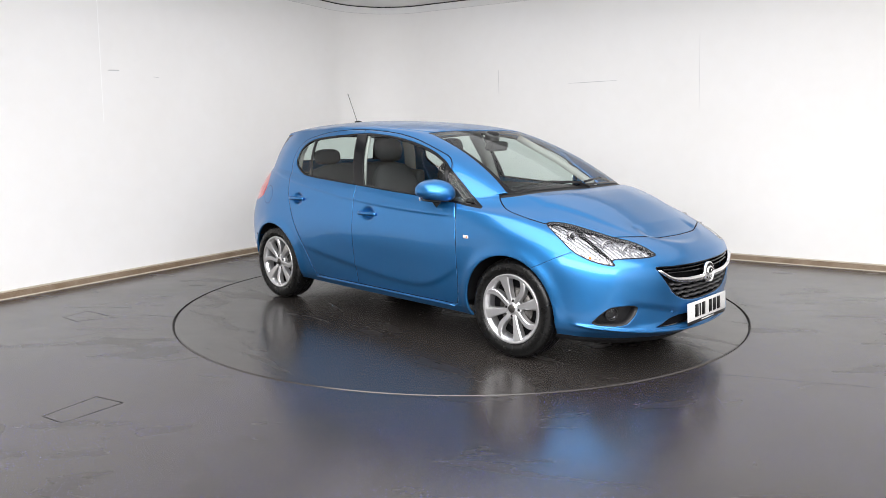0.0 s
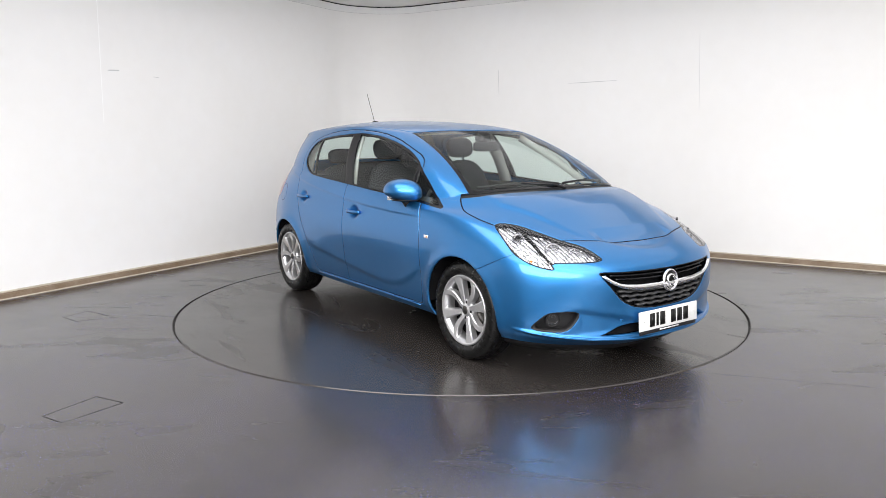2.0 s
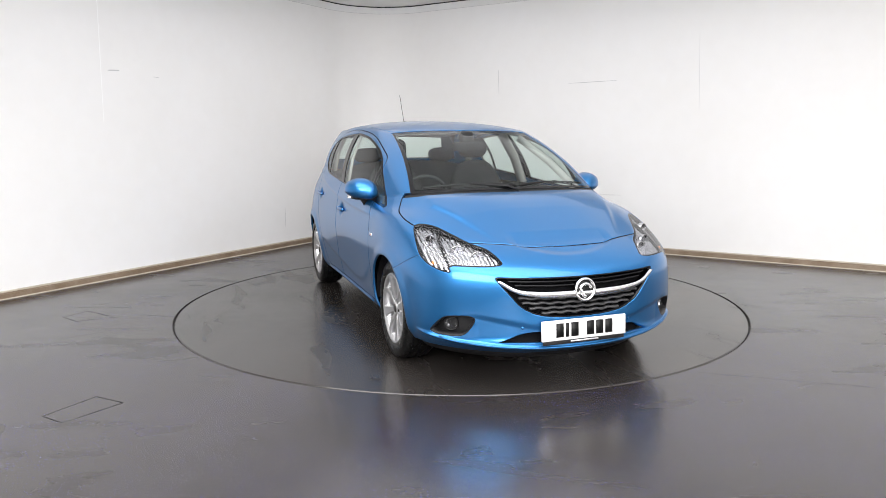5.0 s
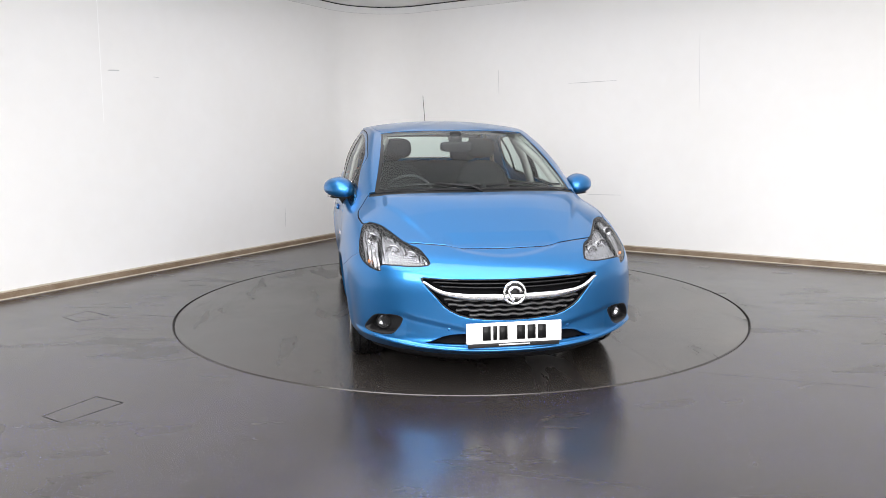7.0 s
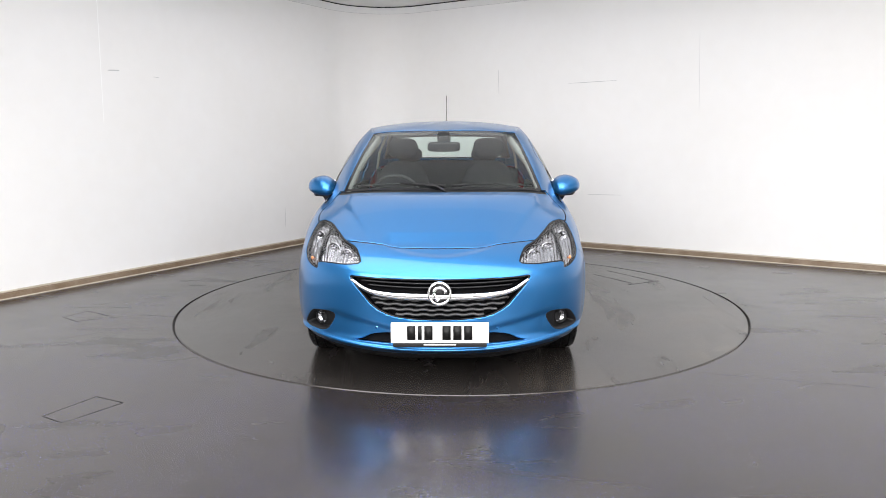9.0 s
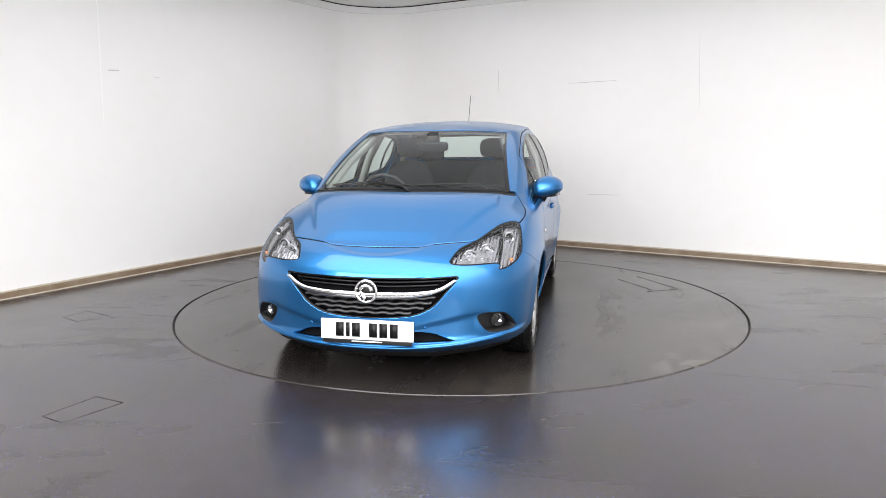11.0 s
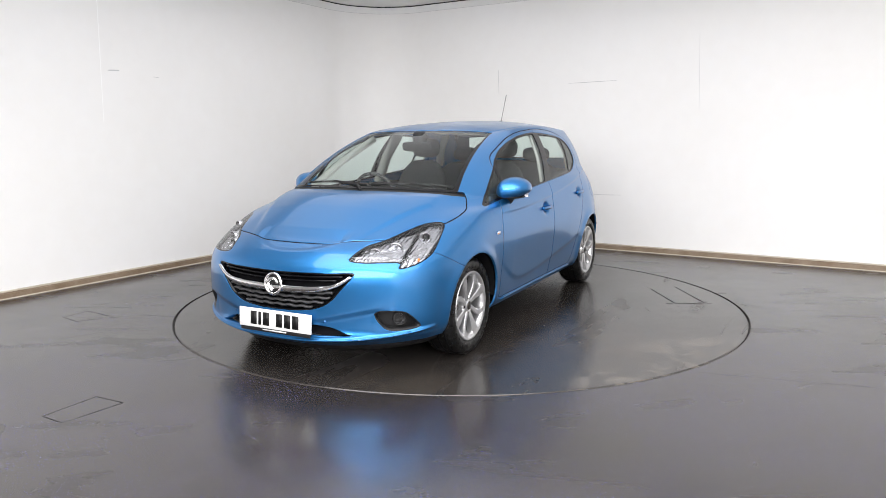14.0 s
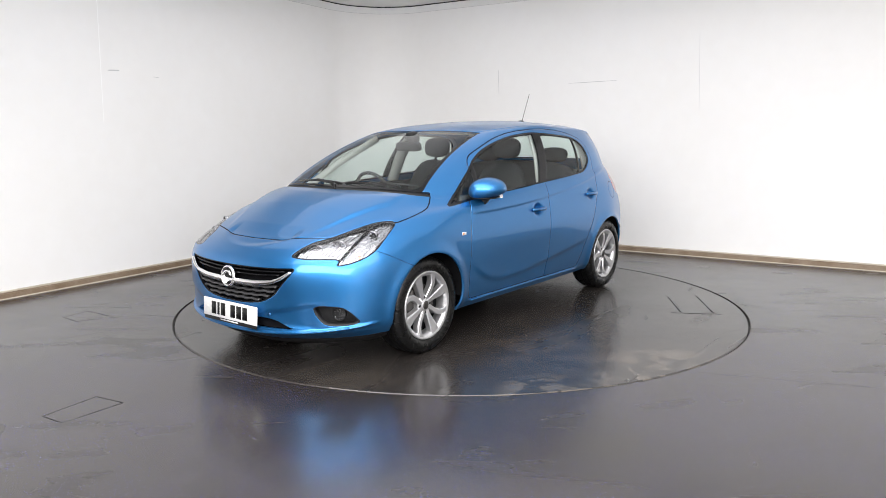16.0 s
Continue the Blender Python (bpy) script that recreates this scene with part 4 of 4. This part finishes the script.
def details():
    for m in (1, -1):
        rep = part("side_repeater", box(.052, .012, .028, bevel=.004), LENS, car, "clear side lamp", at=PLACE @ pose(-.322, .874 * m, .728, 0, 0, -1.5 * m))
        part("reflector", box(.042, .006, .020, bevel=.002), REFLECT, rep)
        part("amber_bulb", box(.012, .004, .010, bevel=.002), AMBER, rep, at=pose(.01, .0045 * m, 0))
    base = part("aerial", blob(.045, .018, .014, 2.2), PLASTIC, car, "black roof aerial", at=PLACE @ pose(-2.405, 0, 1.478))
    part("rod", tube([(-.015, 0, .008), (-.075, 0, .13), (-.137, 0, .256)], .0024, 8), PLASTIC, base, "thin black rod")
    # wipers lie across the foot of the windscreen
    for y0, y1, ya in ((-.56, .02, .02), (.06, .60, .52)):
        def on_glass(y, lift):
            x = -.03 - .16 * (abs(y) / .6) ** 2.2
            return (x - lift, y, 1.018 + lift * .55 - .012 * (abs(y) / .6) ** 2)
        blade = [on_glass(y0 + (y1 - y0) * s, .035 + .02 * math.sin(math.pi * s)) for s in np.linspace(0, 1, 15)]
        wiper = part("wiper", sweep(blade, [(-.006, -.006), (.006, -.006), (.004, .008), (-.004, .008)]), PLASTIC, car, "black wiper", at=PLACE)
        arm = [on_glass(ya, -.03), on_glass(ya * .8 + .2 * (y0 + y1) / 2, .02), on_glass((y0 + y1) / 2, .055)]
        part("wiper_arm", sweep(arm, [(-.009, 0), (.009, 0), (.006, .014), (-.006, .014)]), PLASTIC, wiper)


details()


# ---- cabin ----
def headrest(parent, x, y, z, w=.26, h=.17):
    rest_ob = part("headrest", blob(.055, w / 2, h / 2, 3.0), FABRIC, parent, "dark cloth headrest", at=pose(x, y, z, 0, -8, 0))
    for s in (-.05, .05):
        part("post", tube([(0, s, -h / 2 - .06), (0, s, -h / 2 + .02)], .006, 8), CHROME, rest_ob)


def cabin():
    for y in (.36, -.36):
        seat = part("front_seat", blob(.27, .25, .09, 3.5), FABRIC, car, "dark cloth front seat", at=PLACE @ pose(-1.22, y, .56))
        bm = blob(.075, .245, .295, 3.2)
        for v in bm.verts:
            v.co.y *= 1 - .25 * max(v.co.z, 0) / .33
            v.co.x += .02 * (abs(v.co.y) / .24) ** 2
        part("backrest", bm, FABRIC, seat, at=pose(-.30, 0, .30, 0, -14, 0))
        headrest(seat, -.385, 0, .692, .25, .165)
    bench = part("rear_seat", blob(.26, .62, .10, 4), FABRIC, car, "dark cloth rear bench", at=PLACE @ pose(-2.05, 0, .58))
    part("backrest", blob(.08, .63, .29, 4), FABRIC, bench, at=pose(-.26, 0, .26, 0, -14, 0))
    for y in (-.36, .36):
        headrest(bench, -.345, y, .60, .25, .13)
    # dashboard with a raised binnacle
    v, f = [], []
    prof = ((-.12, .99), (-.22, 1.0), (-.42, .995), (-.56, .965), (-.62, .92), (-.60, .80), (-.56, .55))
    for y in np.linspace(-.72, .72, 25):
        lift = .030 * math.exp(-((y + .36) / .16) ** 4)
        for k, (x, z) in enumerate(prof):
            v.append((x + .10 * (abs(y) / .72) ** 3 * (-1 if k < 3 else 0), y, z - .035 + lift * (2 <= k <= 4) - .03 * (abs(y) / .72) ** 3))
    f = grid_faces(25, len(prof))
    dash = part("dashboard", (v, f), TRIM, car, "dark dashboard", at=PLACE)
    rim = [(0, .180 * math.cos(a), .180 * math.sin(a)) for a in np.linspace(0, 2 * math.pi, 40)]
    wheel = part("steering_wheel", tube(rim, .014, 8), TRIM, car, "dark steering wheel", at=PLACE @ pose(-.80, -.36, .905, 0, 24, 0))
    part("steering_boss", blob(.03, .075, .065, 3), TRIM, wheel, at=pose(.02, 0, -.01))
    for a in (0, math.pi, -math.pi / 2):
        part("steering_spoke", tube([(.015, .05 * math.cos(a), .05 * math.sin(a)), (0, .175 * math.cos(a), .175 * math.sin(a))], .014, 8), TRIM, wheel)
    part("column", tube([(.0, 0, 0), (.30, 0, -.10)], .045, 10), TRIM, wheel)
    inner = part("interior_mirror", blob(.018, .120, .036, 5.0), PLASTIC, car, "black interior mirror", at=PLACE @ pose(-.80, 0, 1.275, 0, 10, 0))
    part("mount", blob(.05, .050, .045, 3), PLASTIC, inner, at=pose(-.055, 0, .058))
    # roof lining and pillar trims, door cards
    u = np.linspace(.6, 12.4, 120)
    lin = roof_skin(u, np.linspace(0, 1, 12))
    lin = lin - np.array((0, 0, .028))
    vv = lin.reshape(-1, 3)
    ff = grid_faces(12, 120)
    part("roof_lining", (np.vstack([vv, vv * FLIP]), ff + [tuple(q + len(vv) for q in g) for g in ff]), LINING, car, "pale roof lining", at=PLACE)
    for m in (1, -1):
        for (x0, y0, z0), (x1, y1, z1), w in (((-.38, .655, .98), (-.98, .485, 1.335), .026), ((-1.46, .76, .95), (-1.56, .60, 1.37), .055), ((-2.44, .66, 1.05), (-2.40, .565, 1.35), .07)):
            part("pillar_trim", sweep([(x0, y0 * m, z0), ((x0 + x1) / 2, ((y0 + y1) / 2 + .02) * m, (z0 + z1) / 2 + .01), (x1, y1 * m, z1)],
                                      [(-w, -.02), (w, -.02), (w, .0), (-w, .0)], up=Vector((0, -m, .3))), LINING, car, "pale pillar trim", at=PLACE)
        part("door_card", box(1.75, .04, .66, bevel=.015), TRIM, car, "dark door card", at=PLACE @ pose(-1.32, .755 * m, .63, 3 * m, 0, 0))
        part("rear_panel", box(.50, .10, .60, bevel=.03), TRIM, car, at=PLACE @ pose(-2.47, .61 * m, .74))
        part("boot_trim", box(.02, .20, .32, bevel=.006), TRIM, car, at=PLACE @ pose(-2.66, .605 * m, .88))
    part("parcel_shelf", box(.50, 1.15, .03, bevel=.01), TRIM, car, at=PLACE @ pose(-2.62, 0, 1.02))
    part("bulkhead", box(.04, 1.3, .62, bevel=.01), TRIM, car, at=PLACE @ pose(-.40, 0, .62))
    part("cabin_floor", box(2.2, 1.44, .03, bevel=.01), TRIM, car, at=PLACE @ pose(-1.5, 0, .33))


cabin()

# ---- what moves: the turntable and the car on it, at an even pace ----
TURNS = ((0, 47.33), (1.5, 39.54), (3.5, 29.13), (7, 10.75), (9, .23), (12.5, -18.28), (14.5, -28.78), (16, -36.72))


def motions():
    walk(turntable, [(t, pose(0, 0, 0, 0, 0, a - 90)) for t, a in TURNS])
    walk(car, [(t, pose(0, 0, 0, 0, 0, a - 90)) for t, a in TURNS])


motions()
